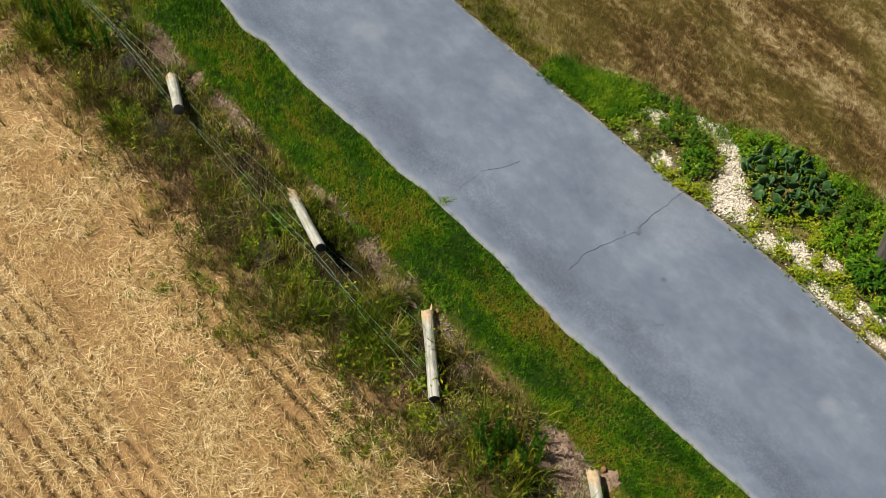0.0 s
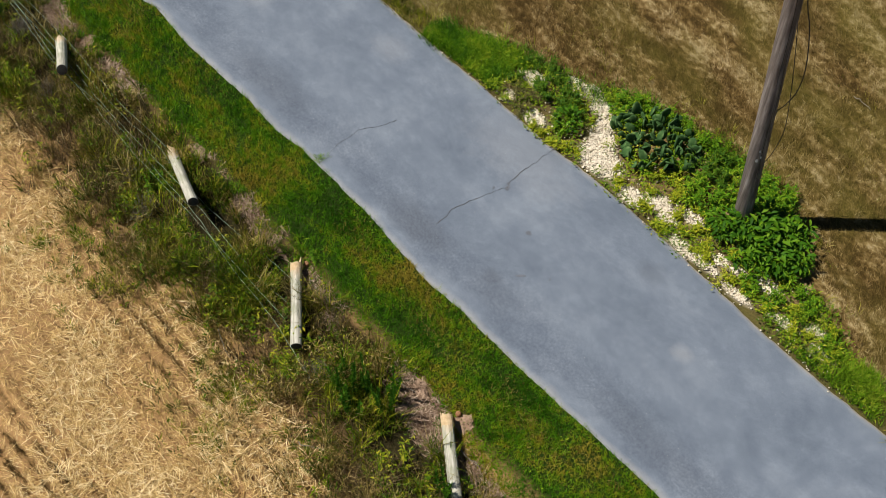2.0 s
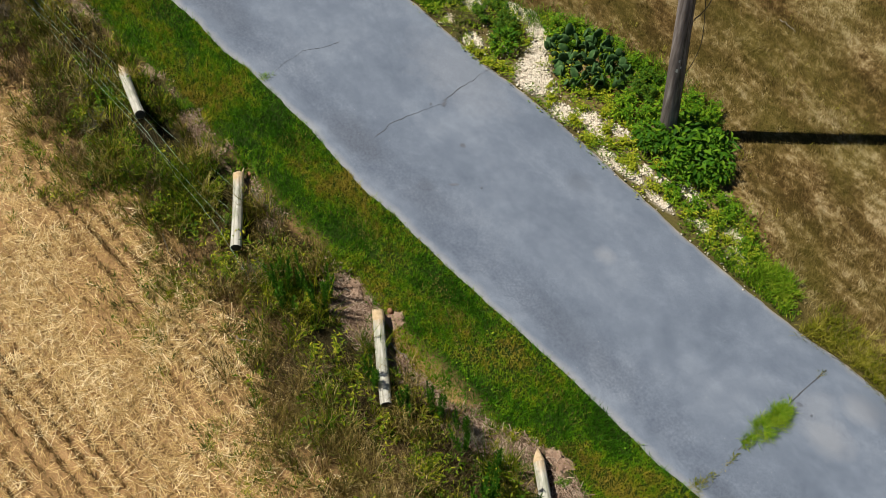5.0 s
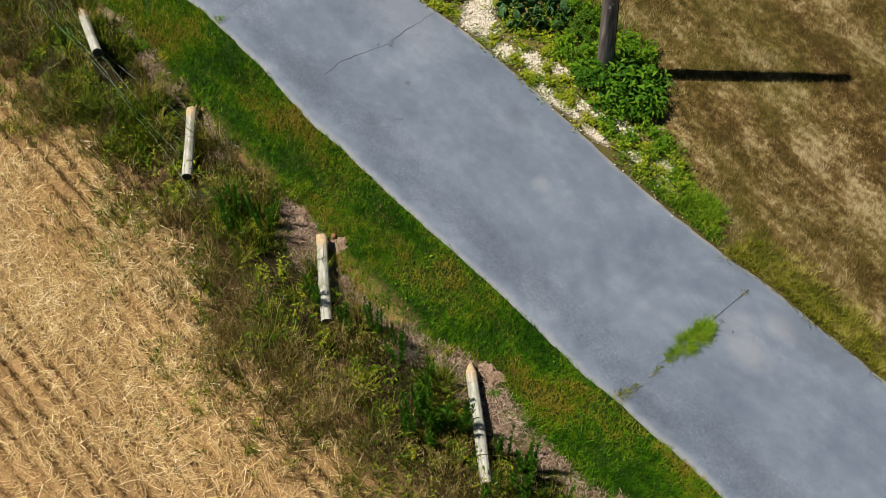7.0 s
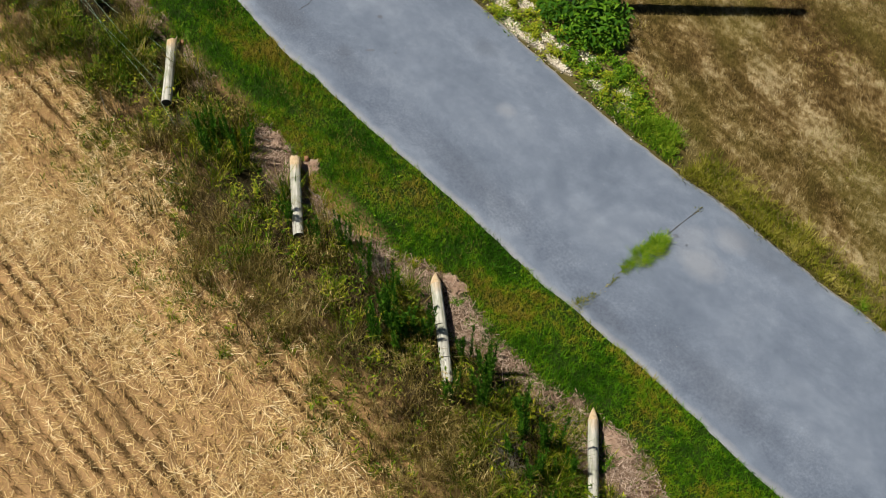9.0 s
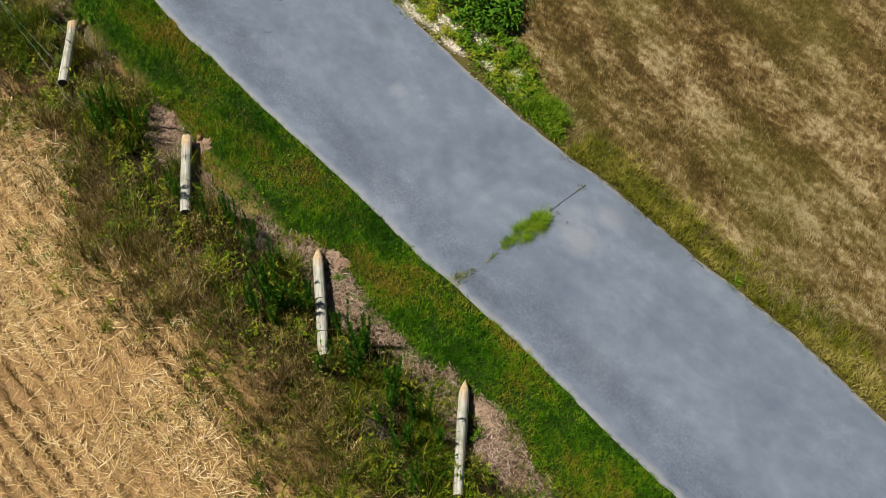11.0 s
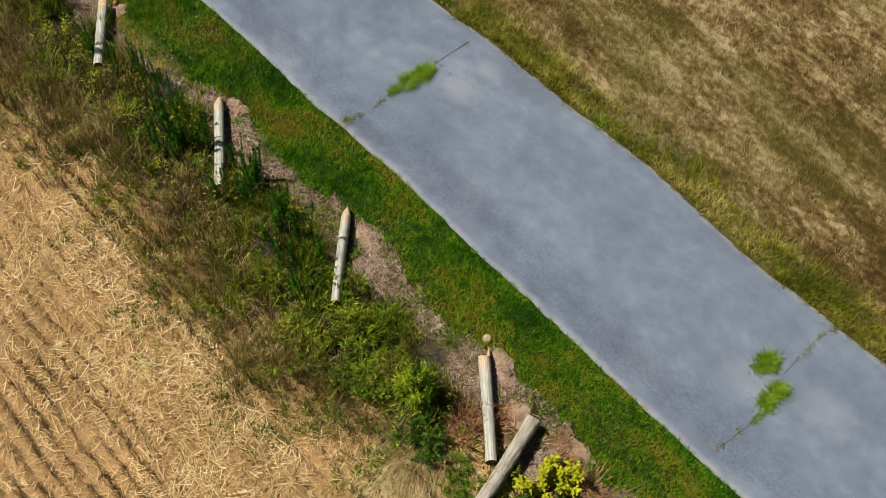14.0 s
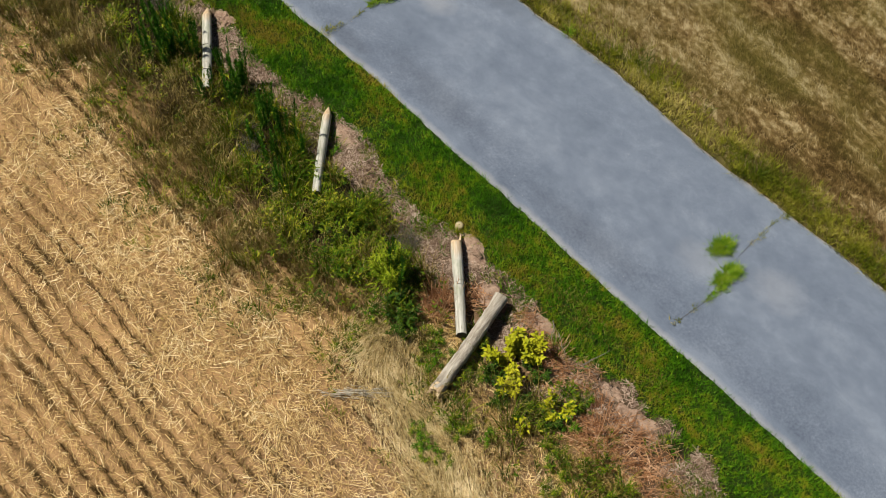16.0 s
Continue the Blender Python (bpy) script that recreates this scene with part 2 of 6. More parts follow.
def tussocks(C, per, spread, h, w, flare=1.0, settle=0.0, grow=1.0):
    """Tufts of bent blades on the points C: the outer blades of each tuft lean outwards."""
    k = np.repeat(np.arange(len(C)), per)
    n = len(k)
    size = np.repeat(rng.uniform(0.55, 1.25, len(C)) * grow, per)
    a, q = rng.uniform(0, 6.28, n), np.sqrt(rng.random(n))
    P = C[k] + np.stack([spread * size * q * np.cos(a), spread * size * q * np.sin(a), np.zeros(n)], 1)
    lean = np.clip(settle + flare * q * rng.uniform(0.2, 0.9, n), 0, 1.4)
    return blades(P, h * size * rng.uniform(0.6, 1.15, n), w * rng.uniform(0.6, 1.3, n), a + rng.normal(0, 0.5, n), lean, lean + rng.uniform(0.2, 0.8, n))


# ---- materials ----
def start(name):
    m = bpy.data.materials.new(name)
    m.use_nodes = True
    nt = m.node_tree
    return m, nt, nt.nodes["Principled BSDF"], nt.links.new


def ramp_node(nt, stops):
    r = nt.nodes.new("ShaderNodeValToRGB")
    e = r.color_ramp.elements
    while len(e) < len(stops):
        e.new(0.5)
    for k, (p, c) in zip(e, stops):
        k.position, k.color = p, (*c, 1)
    return r


def noise_node(nt, scale, detail=4.0, stretch=(1, 1, 1), rough=0.55, turn=0.0):
    co = nt.nodes.new("ShaderNodeTexCoord")
    mp = nt.nodes.new("ShaderNodeMapping")
    mp.inputs["Scale"].default_value = stretch
    way = nt.nodes.new("ShaderNodeMapping")
    way.inputs["Rotation"].default_value = (0, 0, turn)
    n = nt.nodes.new("ShaderNodeTexNoise")
    n.inputs["Scale"].default_value, n.inputs["Detail"].default_value, n.inputs["Roughness"].default_value = scale, detail, rough
    nt.links.new(co.outputs["Object"], way.inputs[0])
    nt.links.new(way.outputs[0], mp.inputs[0])
    nt.links.new(mp.outputs[0], n.inputs["Vector"])
    return n.outputs["Fac"]


def math_node(nt, op, a, b=0.0, c=0.0):
    n = nt.nodes.new("ShaderNodeMath")
    n.operation = op
    for k, v in enumerate((a, b, c)):
        if isinstance(v, (int, float)):
            n.inputs[k].default_value = v
        else:
            nt.links.new(v, n.inputs[k])
    return n.outputs[0]


def mix_node(nt, fac, a, b, how="MIX"):
    n = nt.nodes.new("ShaderNodeMix")
    n.data_type, n.blend_type = "RGBA", how
    for sock, v in ((n.inputs[0], fac), (n.inputs[6], a), (n.inputs[7], b)):
        if isinstance(v, (int, float)):
            sock.default_value = v
        elif isinstance(v, tuple):
            sock.default_value = (*v, 1)
        else:
            nt.links.new(v, sock)
    return n.outputs[2]


def bump_node(nt, link, bsdf, height, strength, distance):
    b = nt.nodes.new("ShaderNodeBump")
    b.inputs["Strength"].default_value, b.inputs["Distance"].default_value = strength, distance
    link(height, b.inputs["Height"])
    link(b.outputs[0], bsdf.inputs["Normal"])


def plant_mat(name, stops, patch=0.8, stretch=(1, 1, 1), island=0.55, rough=0.6, through_light=0.08, gloss=0.12, gain=3.4, fleck=0.0, tuft=13.0, single=False):
    """Leaves, blades and stalks: each island takes its own tone, and tones drift from patch to patch."""
    m, nt, bsdf, link = start(name)
    own = nt.nodes.new("ShaderNodeObjectInfo").outputs["Random"] if single else nt.nodes.new("ShaderNodeNewGeometry").outputs["Random Per Island"]
    n = noise_node(nt, patch, 3.0, stretch)
    n = math_node(nt, "MULTIPLY_ADD", n, gain, 0.5 - 0.5 * gain)
    v = math_node(nt, "ADD", math_node(nt, "MULTIPLY", own, island), math_node(nt, "MULTIPLY", n, 1 - island))
    if fleck:
        v = math_node(nt, "ADD", v, math_node(nt, "MULTIPLY_ADD", noise_node(nt, tuft, 2.0), 2 * fleck, -fleck))
    r = ramp_node(nt, stops)
    link(v, r.inputs[0])
    link(r.outputs[0], bsdf.inputs["Base Color"])
    bsdf.inputs["Roughness"].default_value = rough
    bsdf.inputs["Specular IOR Level"].default_value = gloss
    if through_light:
        tr = nt.nodes.new("ShaderNodeBsdfTranslucent")
        link(r.outputs[0], tr.inputs[0])
        mx = nt.nodes.new("ShaderNodeMixShader")
        mx.inputs[0].default_value = through_light
        link(bsdf.outputs[0], mx.inputs[1])
        link(tr.outputs[0], mx.inputs[2])
        link(mx.outputs[0], nt.nodes["Material Output"].inputs[0])
    return m


def plain_mat(name, a, b, scale=8.0, stretch=(1, 1, 1), rough=0.75, bump=0.3, depth=0.01, fine=60.0):
    m, nt, bsdf, link = start(name)
    n = noise_node(nt, scale, 5.0, stretch)
    r = ramp_node(nt, [(0.3, a), (0.7, b)])
    link(n, r.inputs[0])
    f = noise_node(nt, fine, 3.0, stretch)
    col = mix_node(nt, 0.35, r.outputs[0], ramp_fine(nt, f), "MULTIPLY")
    link(col, bsdf.inputs["Base Color"])
    bsdf.inputs["Roughness"].default_value = rough
    bump_node(nt, link, bsdf, math_node(nt, "ADD", n, f), bump, depth)
    return m


def ramp_fine(nt, fac):
    r = ramp_node(nt, [(0.3, (0.45, 0.45, 0.45)), (0.65, (1.0, 1.0, 1.0))])
    nt.links.new(fac, r.inputs[0])
    return r.outputs[0]


def lawn_tone(nt, fleck):
    """Bleached mowing streaks, brown thatch and olive patches; fleck adds each blade's own tone."""
    s = math_node(nt, "MULTIPLY_ADD", noise_node(nt, 1.0, 4.0, (0.24, 1.35, 1), 0.6, 0.16), 2.1, -0.52)
    s = math_node(nt, "ADD", s, math_node(nt, "MULTIPLY_ADD", noise_node(nt, 2.3, 6.0, (0.6, 1.1, 1), 0.72, 0.16), 2.7, -1.38))
    s = math_node(nt, "ADD", s, math_node(nt, "MULTIPLY_ADD", noise_node(nt, 10.0, 4.0, (0.8, 1.1, 1), 0.65), 2.4, -1.2))
    s = math_node(nt, "ADD", s, fleck)
    co = nt.nodes.new("ShaderNodeTexCoord")
    xyz = nt.nodes.new("ShaderNodeSeparateXYZ")
    nt.links.new(co.outputs["Object"], xyz.inputs[0])
    up_lane = math_node(nt, "MINIMUM", math_node(nt, "MAXIMUM", math_node(nt, "MULTIPLY_ADD", xyz.outputs[0], 0.02, 0.02), -0.04), 0.06)
    s = math_node(nt, "ADD", s, up_lane)
    r = ramp_node(nt, [(0.0, (0.078, 0.048, 0.012)), (0.3, (0.155, 0.098, 0.029)), (0.55, (0.25, 0.168, 0.064)), (0.8, (0.39, 0.29, 0.135)), (1.0, (0.58, 0.46, 0.255))])
    nt.links.new(s, r.inputs[0])
    olive = ramp_node(nt, [(0.42, (0.0, 0.0, 0.0)), (0.62, (1.0, 1.0, 1.0))])
    nt.links.new(noise_node(nt, 0.55, 4.0, (0.6, 1.1, 1), 0.6, 0.4), olive.inputs[0])
    return mix_node(nt, math_node(nt, "MULTIPLY", olive.outputs[0], 0.42), r.outputs[0], (0.15, 0.145, 0.022))


def lawn_material():
    m, nt, bsdf, link = start("dry_lawn")
    geo = nt.nodes.new("ShaderNodeNewGeometry")
    col = lawn_tone(nt, math_node(nt, "MULTIPLY_ADD", geo.outputs["Random Per Island"], 0.5, -0.25))
    link(col, bsdf.inputs["Base Color"])
    bsdf.inputs["Roughness"].default_value = 0.7
    bsdf.inputs["Specular IOR Level"].default_value = 0.12
    return m


def ground_material():
    m, nt, bsdf, link = start("ground")
    co = nt.nodes.new("ShaderNodeTexCoord")
    xyz = nt.nodes.new("ShaderNodeSeparateXYZ")
    link(co.outputs["Object"], xyz.inputs[0])
    y = math_node(nt, "ADD", xyz.outputs[1], math_node(nt, "MULTIPLY_ADD", noise_node(nt, 0.9, 4.0), 1.0, -0.5))
    # verge band is near-black green, with the shade between blades coloured in
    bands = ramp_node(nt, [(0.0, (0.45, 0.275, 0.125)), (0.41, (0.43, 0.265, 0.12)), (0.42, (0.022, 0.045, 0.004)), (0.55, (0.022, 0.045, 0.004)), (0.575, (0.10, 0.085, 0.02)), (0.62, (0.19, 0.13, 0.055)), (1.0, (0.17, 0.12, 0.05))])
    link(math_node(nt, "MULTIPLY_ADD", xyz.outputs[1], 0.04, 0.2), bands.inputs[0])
    cover = nt.nodes.new("ShaderNodeAttribute")
    cover.attribute_name = "cover"
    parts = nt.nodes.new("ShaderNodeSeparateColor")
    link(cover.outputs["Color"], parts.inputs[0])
    # strip ground near black: shade between the weeds put into its colour
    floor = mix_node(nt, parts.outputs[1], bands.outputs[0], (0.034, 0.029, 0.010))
    floor = mix_node(nt, parts.outputs[0], floor, (0.24, 0.165, 0.11))
    corner = math_node(nt, "SUBTRACT", math_node(nt, "ADD", xyz.outputs[0], math_node(nt, "MULTIPLY_ADD", noise_node(nt, 1.4, 4.0), 1.6, -0.8)), 5.6)
    corner = math_node(nt, "MULTIPLY", math_node(nt, "MINIMUM", math_node(nt, "MAXIMUM", corner, 0.0), 1.0), math_node(nt, "LESS_THAN", y, 5.4))
    earth = mix_node(nt, math_node(nt, "MULTIPLY", corner, 0.6), floor, (0.27, 0.165, 0.095))
    big = ramp_node(nt, [(0.3, (0.72, 0.70, 0.66)), (0.7, (1.25, 1.22, 1.18))])
    link(noise_node(nt, 1.1, 4.0, (0.6, 1.4, 1)), big.inputs[0])
    col = mix_node(nt, 0.85, earth, big.outputs[0], "MULTIPLY")
    far = ramp_node(nt, [(0.0, (0, 0, 0)), (0.4, (0, 0, 0)), (0.75, (1, 1, 1))])
    link(math_node(nt, "SUBTRACT", y, 9.3), far.inputs[0])
    col = mix_node(nt, far.outputs[0], col, mix_node(nt, 1.0, lawn_tone(nt, -0.12), (0.8, 0.78, 0.74), "MULTIPLY"))
    # furrow colour holds both the bare dark soil and the stubble rows' shade
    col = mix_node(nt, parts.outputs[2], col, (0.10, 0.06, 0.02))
    col = mix_node(nt, math_node(nt, "MULTIPLY", cover.outputs["Alpha"], 0.9), col, (0.80, 0.71, 0.55))
    fine = noise_node(nt, 38.0, 4.0)
    col = mix_node(nt, 0.6, col, ramp_fine(nt, fine), "MULTIPLY")
    link(col, bsdf.inputs["Base Color"])
    bsdf.inputs["Roughness"].default_value = 0.92
    bsdf.inputs["Specular IOR Level"].default_value = 0.15
    bump_node(nt, link, bsdf, fine, 0.7, 0.02)
    return m


# worn spots of the lane: x, y, half sizes, strength (pale above 0, dark below)
WORN = [(1.75, 9.0, 0.22, 0.16, 0.8), (1.7, 8.4, 0.3, 0.22, 0.9), (1.35, 8.6, 0.25, 0.25, 0.5), (-2.13, 8.24, 0.13, 0.11, 0.75), (-11.4, 7.95, 0.28, 0.22, 0.5), (-9.0, 8.85, 0.3, 0.22, 0.45), (9.0, 8.3, 0.35, 0.26, 0.55), (-6.0, 8.95, 0.9, 0.45, 0.45), (8.0, 7.9, 0.35, 0.25, 0.5),
        (-6.1, 6.95, 0.55, 0.22, -0.8), (-4.72, 7.12, 0.14, 0.13, -0.7), (-3.3, 8.88, 0.2, 0.15, -0.6), (-4.5, 7.0, 0.4, 0.2, -0.4), (3.2, 7.1, 0.9, 0.22, -0.5), (2.2, 9.15, 0.6, 0.16, -0.6), (1.4, 6.8, 0.45, 0.16, -0.6), (6.6, 7.0, 0.8, 0.2, -0.5), (-9.8, 7.0, 0.8, 0.25, -0.5), (-1.5, 7.0, 0.9, 0.2, -0.4)]


def asphalt_material():
    m, nt, bsdf, link = start("asphalt")
    cloud = ramp_node(nt, [(0.26, (0.141, 0.173, 0.226)), (0.5, (0.179, 0.215, 0.275)), (0.78, (0.251, 0.291, 0.352))])
    link(noise_node(nt, 0.95, 7.0, (0.85, 1.05, 1), 0.62), cloud.inputs[0])
    worn = ramp_node(nt, [(0.30, (0.80, 0.81, 0.84)), (0.5, (0.97, 0.97, 0.97)), (0.72, (1.22, 1.21, 1.18))])
    link(noise_node(nt, 3.6, 7.0, (0.8, 1.1, 1), 0.7), worn.inputs[0])
    col = mix_node(nt, 0.85, cloud.outputs[0], worn.outputs[0], "MULTIPLY")
    co = nt.nodes.new("ShaderNodeTexCoord")
    ragged = math_node(nt, "MULTIPLY_ADD", noise_node(nt, 4.5, 5.0, (1, 1, 1), 0.65), 1.5, -0.75)
    pale, dark = 0.0, 0.0
    for x, y, rx, ry, k in WORN:
        mp = nt.nodes.new("ShaderNodeMapping")
        mp.inputs["Scale"].default_value = (1 / rx, 1 / ry, 0)
        mp.inputs["Location"].default_value = (-x / rx, -y / ry, 0)
        link(co.outputs["Object"], mp.inputs[0])
        far = nt.nodes.new("ShaderNodeVectorMath")
        far.operation = "LENGTH"
        link(mp.outputs[0], far.inputs[0])
        spot = math_node(nt, "MAXIMUM", math_node(nt, "MINIMUM", math_node(nt, "SUBTRACT", 1.5, math_node(nt, "ADD", far.outputs["Value"], ragged)), 1.0), 0.0)
        spot = math_node(nt, "MULTIPLY", spot, abs(k))
        if k > 0:
            pale = math_node(nt, "MAXIMUM", pale, spot)
        else:
            dark = math_node(nt, "MAXIMUM", dark, spot)
    col = mix_node(nt, math_node(nt, "MULTIPLY", pale, 0.55), col, (0.37, 0.385, 0.41))
    col = mix_node(nt, math_node(nt, "MULTIPLY", dark, 0.6), col, (0.105, 0.12, 0.15))
    grit = noise_node(nt, 90.0, 4.0, (1, 1, 1), 0.7)
    col = mix_node(nt, 0.6, col, ramp_fine(nt, grit), "MULTIPLY")
    # light and dark chippings
    for scale, size, patch, tone in ((14.0, 0.055, 0.50, (0.46, 0.47, 0.48)), (22.0, 0.07, 0.54, (0.07, 0.08, 0.10))):
        vor = nt.nodes.new("ShaderNodeTexVoronoi")
        vor.inputs["Scale"].default_value = scale
        link(co.outputs["Object"], vor.inputs["Vector"])
        chip = math_node(nt, "LESS_THAN", vor.outputs["Distance"], size)
        chip = math_node(nt, "MULTIPLY", chip, math_node(nt, "GREATER_THAN", noise_node(nt, 2.3 + 0.1 * scale, 2.0), patch))
        col = mix_node(nt, math_node(nt, "MULTIPLY", chip, 0.8), col, tone)
    across = nt.nodes.new("ShaderNodeAttribute")
    across.attribute_name = "across"
    yy = math_node(nt, "ADD", across.outputs["Fac"], math_node(nt, "MULTIPLY_ADD", noise_node(nt, 2.6, 5.0), 0.06, -0.03))
    dust = ramp_node(nt, [(0.0, (1, 1, 1)), (0.012, (0.8, 0.8, 0.8)), (0.045, (0.0, 0.0, 0.0)), (0.965, (0.0, 0.0, 0.0)), (0.988, (0.6, 0.6, 0.6)), (1.0, (1, 1, 1))])
    link(yy, dust.inputs[0])
    col = mix_node(nt, math_node(nt, "MULTIPLY", dust.outputs[0], 0.42), col, (0.46, 0.43, 0.39))
    rim = ramp_node(nt, [(0.0, (0, 0, 0)), (0.982, (0, 0, 0)), (0.992, (1, 1, 1)), (1.0, (1, 1, 1))])
    link(math_node(nt, "ADD", across.outputs["Fac"], math_node(nt, "MULTIPLY_ADD", noise_node(nt, 6.0, 4.0), 0.022, -0.013)), rim.inputs[0])
    col = mix_node(nt, math_node(nt, "MULTIPLY", rim.outputs[0], 0.6), col, (0.58, 0.50, 0.40))
    coarse = ramp_node(nt, [(0.0, (0, 0, 0)), (0.05, (0, 0, 0)), (0.09, (1, 1, 1)), (0.2, (0.8, 0.8, 0.8)), (0.34, (0, 0, 0))])
    link(math_node(nt, "ADD", yy, math_node(nt, "MULTIPLY_ADD", noise_node(nt, 0.8, 4.0), 0.27, -0.135)), coarse.inputs[0])
    pits = ramp_node(nt, [(0.40, (0.60, 0.61, 0.65)), (0.62, (1.0, 1.0, 1.0))])
    link(noise_node(nt, 26.0, 5.0, (1, 1, 1), 0.75), pits.inputs[0])
    col = mix_node(nt, math_node(nt, "MULTIPLY", coarse.outputs[0], 0.75), col, mix_node(nt, 1.0, col, pits.outputs[0], "MULTIPLY"))
    link(col, bsdf.inputs["Base Color"])
    bsdf.inputs["Roughness"].default_value = 0.82
    bsdf.inputs["Specular IOR Level"].default_value = 0.35
    bump_node(nt, link, bsdf, math_node(nt, "ADD", grit, noise_node(nt, 30.0, 3.0)), 0.35, 0.006)
    return m


M_GROUND, M_ASPHALT = ground_material(), asphalt_material()
M_CRACK = plain_mat("crack_filling", (0.045, 0.046, 0.05), (0.11, 0.11, 0.115), 20.0)
M_STAIN = plain_mat("oil_stain", (0.095, 0.105, 0.13), (0.15, 0.163, 0.195), 14.0, bump=0.1)
M_VERGE = plant_mat("mown_grass", [(0.0, (0.026, 0.10, 0.001)), (0.35, (0.078, 0.215, 0.003)), (0.62, (0.175, 0.28, 0.006)), (0.82, (0.26, 0.255, 0.012)), (1.0, (0.30, 0.235, 0.03))], 1.1, (0.7, 1.2, 1), 0.40, gain=5.0, fleck=0.7, tuft=9.0)
M_LAWN = lawn_material()
M_FRINGE = plant_mat("fringe_grass", [(0.0, (0.035, 0.068, 0.002)), (0.4, (0.145, 0.165, 0.006)), (0.7, (0.32, 0.295, 0.03)), (1.0, (0.58, 0.48, 0.15))], 1.6, (0.6, 1.2, 1), 0.45, gain=4.2)
M_STRAW = plant_mat("straw", [(0.0, (0.26, 0.15, 0.045)), (0.4, (0.52, 0.335, 0.115)), (0.75, (0.80, 0.58, 0.25)), (1.0, (0.92, 0.75, 0.42))], 1.2, (0.4, 1.2, 1), 0.6, 0.55, 0.1, 0.3, fleck=0.5, tuft=11.0)
M_DRYWEED = plant_mat("dry_weed", [(0.0, (0.032, 0.036, 0.003)), (0.4, (0.125, 0.112, 0.012)), (0.7, (0.31, 0.24, 0.052)), (1.0, (0.70, 0.56, 0.26))], 1.8, (1, 1, 1), 0.6, gain=4.0, fleck=0.6, tuft=9.0)
M_GREENWEED = plant_mat("green_weed", [(0.0, (0.014, 0.048, 0.001)), (0.4, (0.068, 0.138, 0.002)), (0.7, (0.19, 0.235, 0.006)), (1.0, (0.44, 0.41, 0.03))], 1.5, (1, 1, 1), 0.65, gain=4.0, fleck=0.6, tuft=9.0)
M_DARKWEED = plant_mat("feathery_weed", [(0.0, (0.014, 0.055, 0.002)), (0.5, (0.042, 0.13, 0.006)), (1.0, (0.12, 0.25, 0.012))], 2.0)
M_BROWNWEED = plant_mat("brown_weed", [(0.0, (0.03, 0.022, 0.010)), (0.5, (0.115, 0.08, 0.036)), (0.8, (0.24, 0.17, 0.085)), (1.0, (0.44, 0.34, 0.2))], 2.0, island=0.7)
M_LIME = plant_mat("lime_leaves", [(0.0, (0.20, 0.23, 0.008)), (0.5, (0.44, 0.43, 0.012)), (1.0, (0.62, 0.56, 0.03))], 3.0)
M_LUSH = plant_mat("lush_leaves", [(0.0, (0.016, 0.06, 0.002)), (0.4, (0.058, 0.165, 0.003)), (0.75, (0.155, 0.285, 0.008)), (1.0, (0.36, 0.43, 0.025))], 2.8, island=0.65, gain=4.5)
M_THATCH = plant_mat("thatch", [(0.0, (0.085, 0.05, 0.03)), (0.45, (0.28, 0.185, 0.125)), (1.0, (0.64, 0.50, 0.38))], 4.0, island=0.7, through_light=0.05, rough=0.8)
M_RUSTY = plant_mat("rusty_stalks", [(0.0, (0.22, 0.085, 0.03)), (0.5, (0.54, 0.28, 0.13)), (1.0, (0.84, 0.60, 0.38))], 3.0, through_light=0.05)
M_GREYTWIG = plant_mat("grey_twigs", [(0.0, (0.12, 0.105, 0.08)), (0.6, (0.25, 0.225, 0.18)), (1.0, (0.42, 0.39, 0.33))], 2.0, through_light=0.0, rough=0.85)
M_SOIL = plain_mat("bare_soil", (0.27, 0.165, 0.105), (0.52, 0.36, 0.25), 9.0, rough=0.95, bump=0.8, depth=0.03)


def post_material():
    """Silvered turned wood, still buff where it broke and with dark checks along the grain."""
    m, nt, bsdf, link = start("weathered_post")
    co = nt.nodes.new("ShaderNodeTexCoord")
    xyz = nt.nodes.new("ShaderNodeSeparateXYZ")
    link(co.outputs["Object"], xyz.inputs[0])
    grain = noise_node(nt, 3.0, 6.0, (0.5, 12, 12), 0.65)
    r = ramp_node(nt, [(0.28, (0.24, 0.225, 0.17)), (0.5, (0.58, 0.555, 0.46)), (0.75, (0.76, 0.74, 0.66))])
    link(grain, r.inputs[0])
    buff = ramp_node(nt, [(0.25, (0.42, 0.27, 0.14)), (0.55, (0.74, 0.56, 0.36)), (0.8, (0.84, 0.70, 0.50))])
    link(grain, buff.inputs[0])
    along = math_node(nt, "ADD", xyz.outputs[0], math_node(nt, "MULTIPLY_ADD", noise_node(nt, 5.0, 4.0, (1, 3, 3)), 0.5, -0.25))
    near = ramp_node(nt, [(0.12, (1, 1, 1)), (0.42, (0, 0, 0))])
    link(along, near.inputs[0])
    col = mix_node(nt, near.outputs[0], r.outputs[0], buff.outputs[0])
    algae = ramp_node(nt, [(0.5, (0, 0, 0)), (0.68, (1, 1, 1))])
    link(noise_node(nt, 3.5, 4.0, (1, 2, 2)), algae.inputs[0])
    col = mix_node(nt, math_node(nt, "MULTIPLY", algae.outputs[0], 0.5), col, (0.30, 0.32, 0.20))
    col = mix_node(nt, 0.5, col, ramp_fine(nt, noise_node(nt, 40.0, 3.0, (0.15, 1, 1))), "MULTIPLY")
    link(col, bsdf.inputs["Base Color"])
    bsdf.inputs["Roughness"].default_value = 0.8
    bump_node(nt, link, bsdf, grain, 0.8, 0.012)
    return m


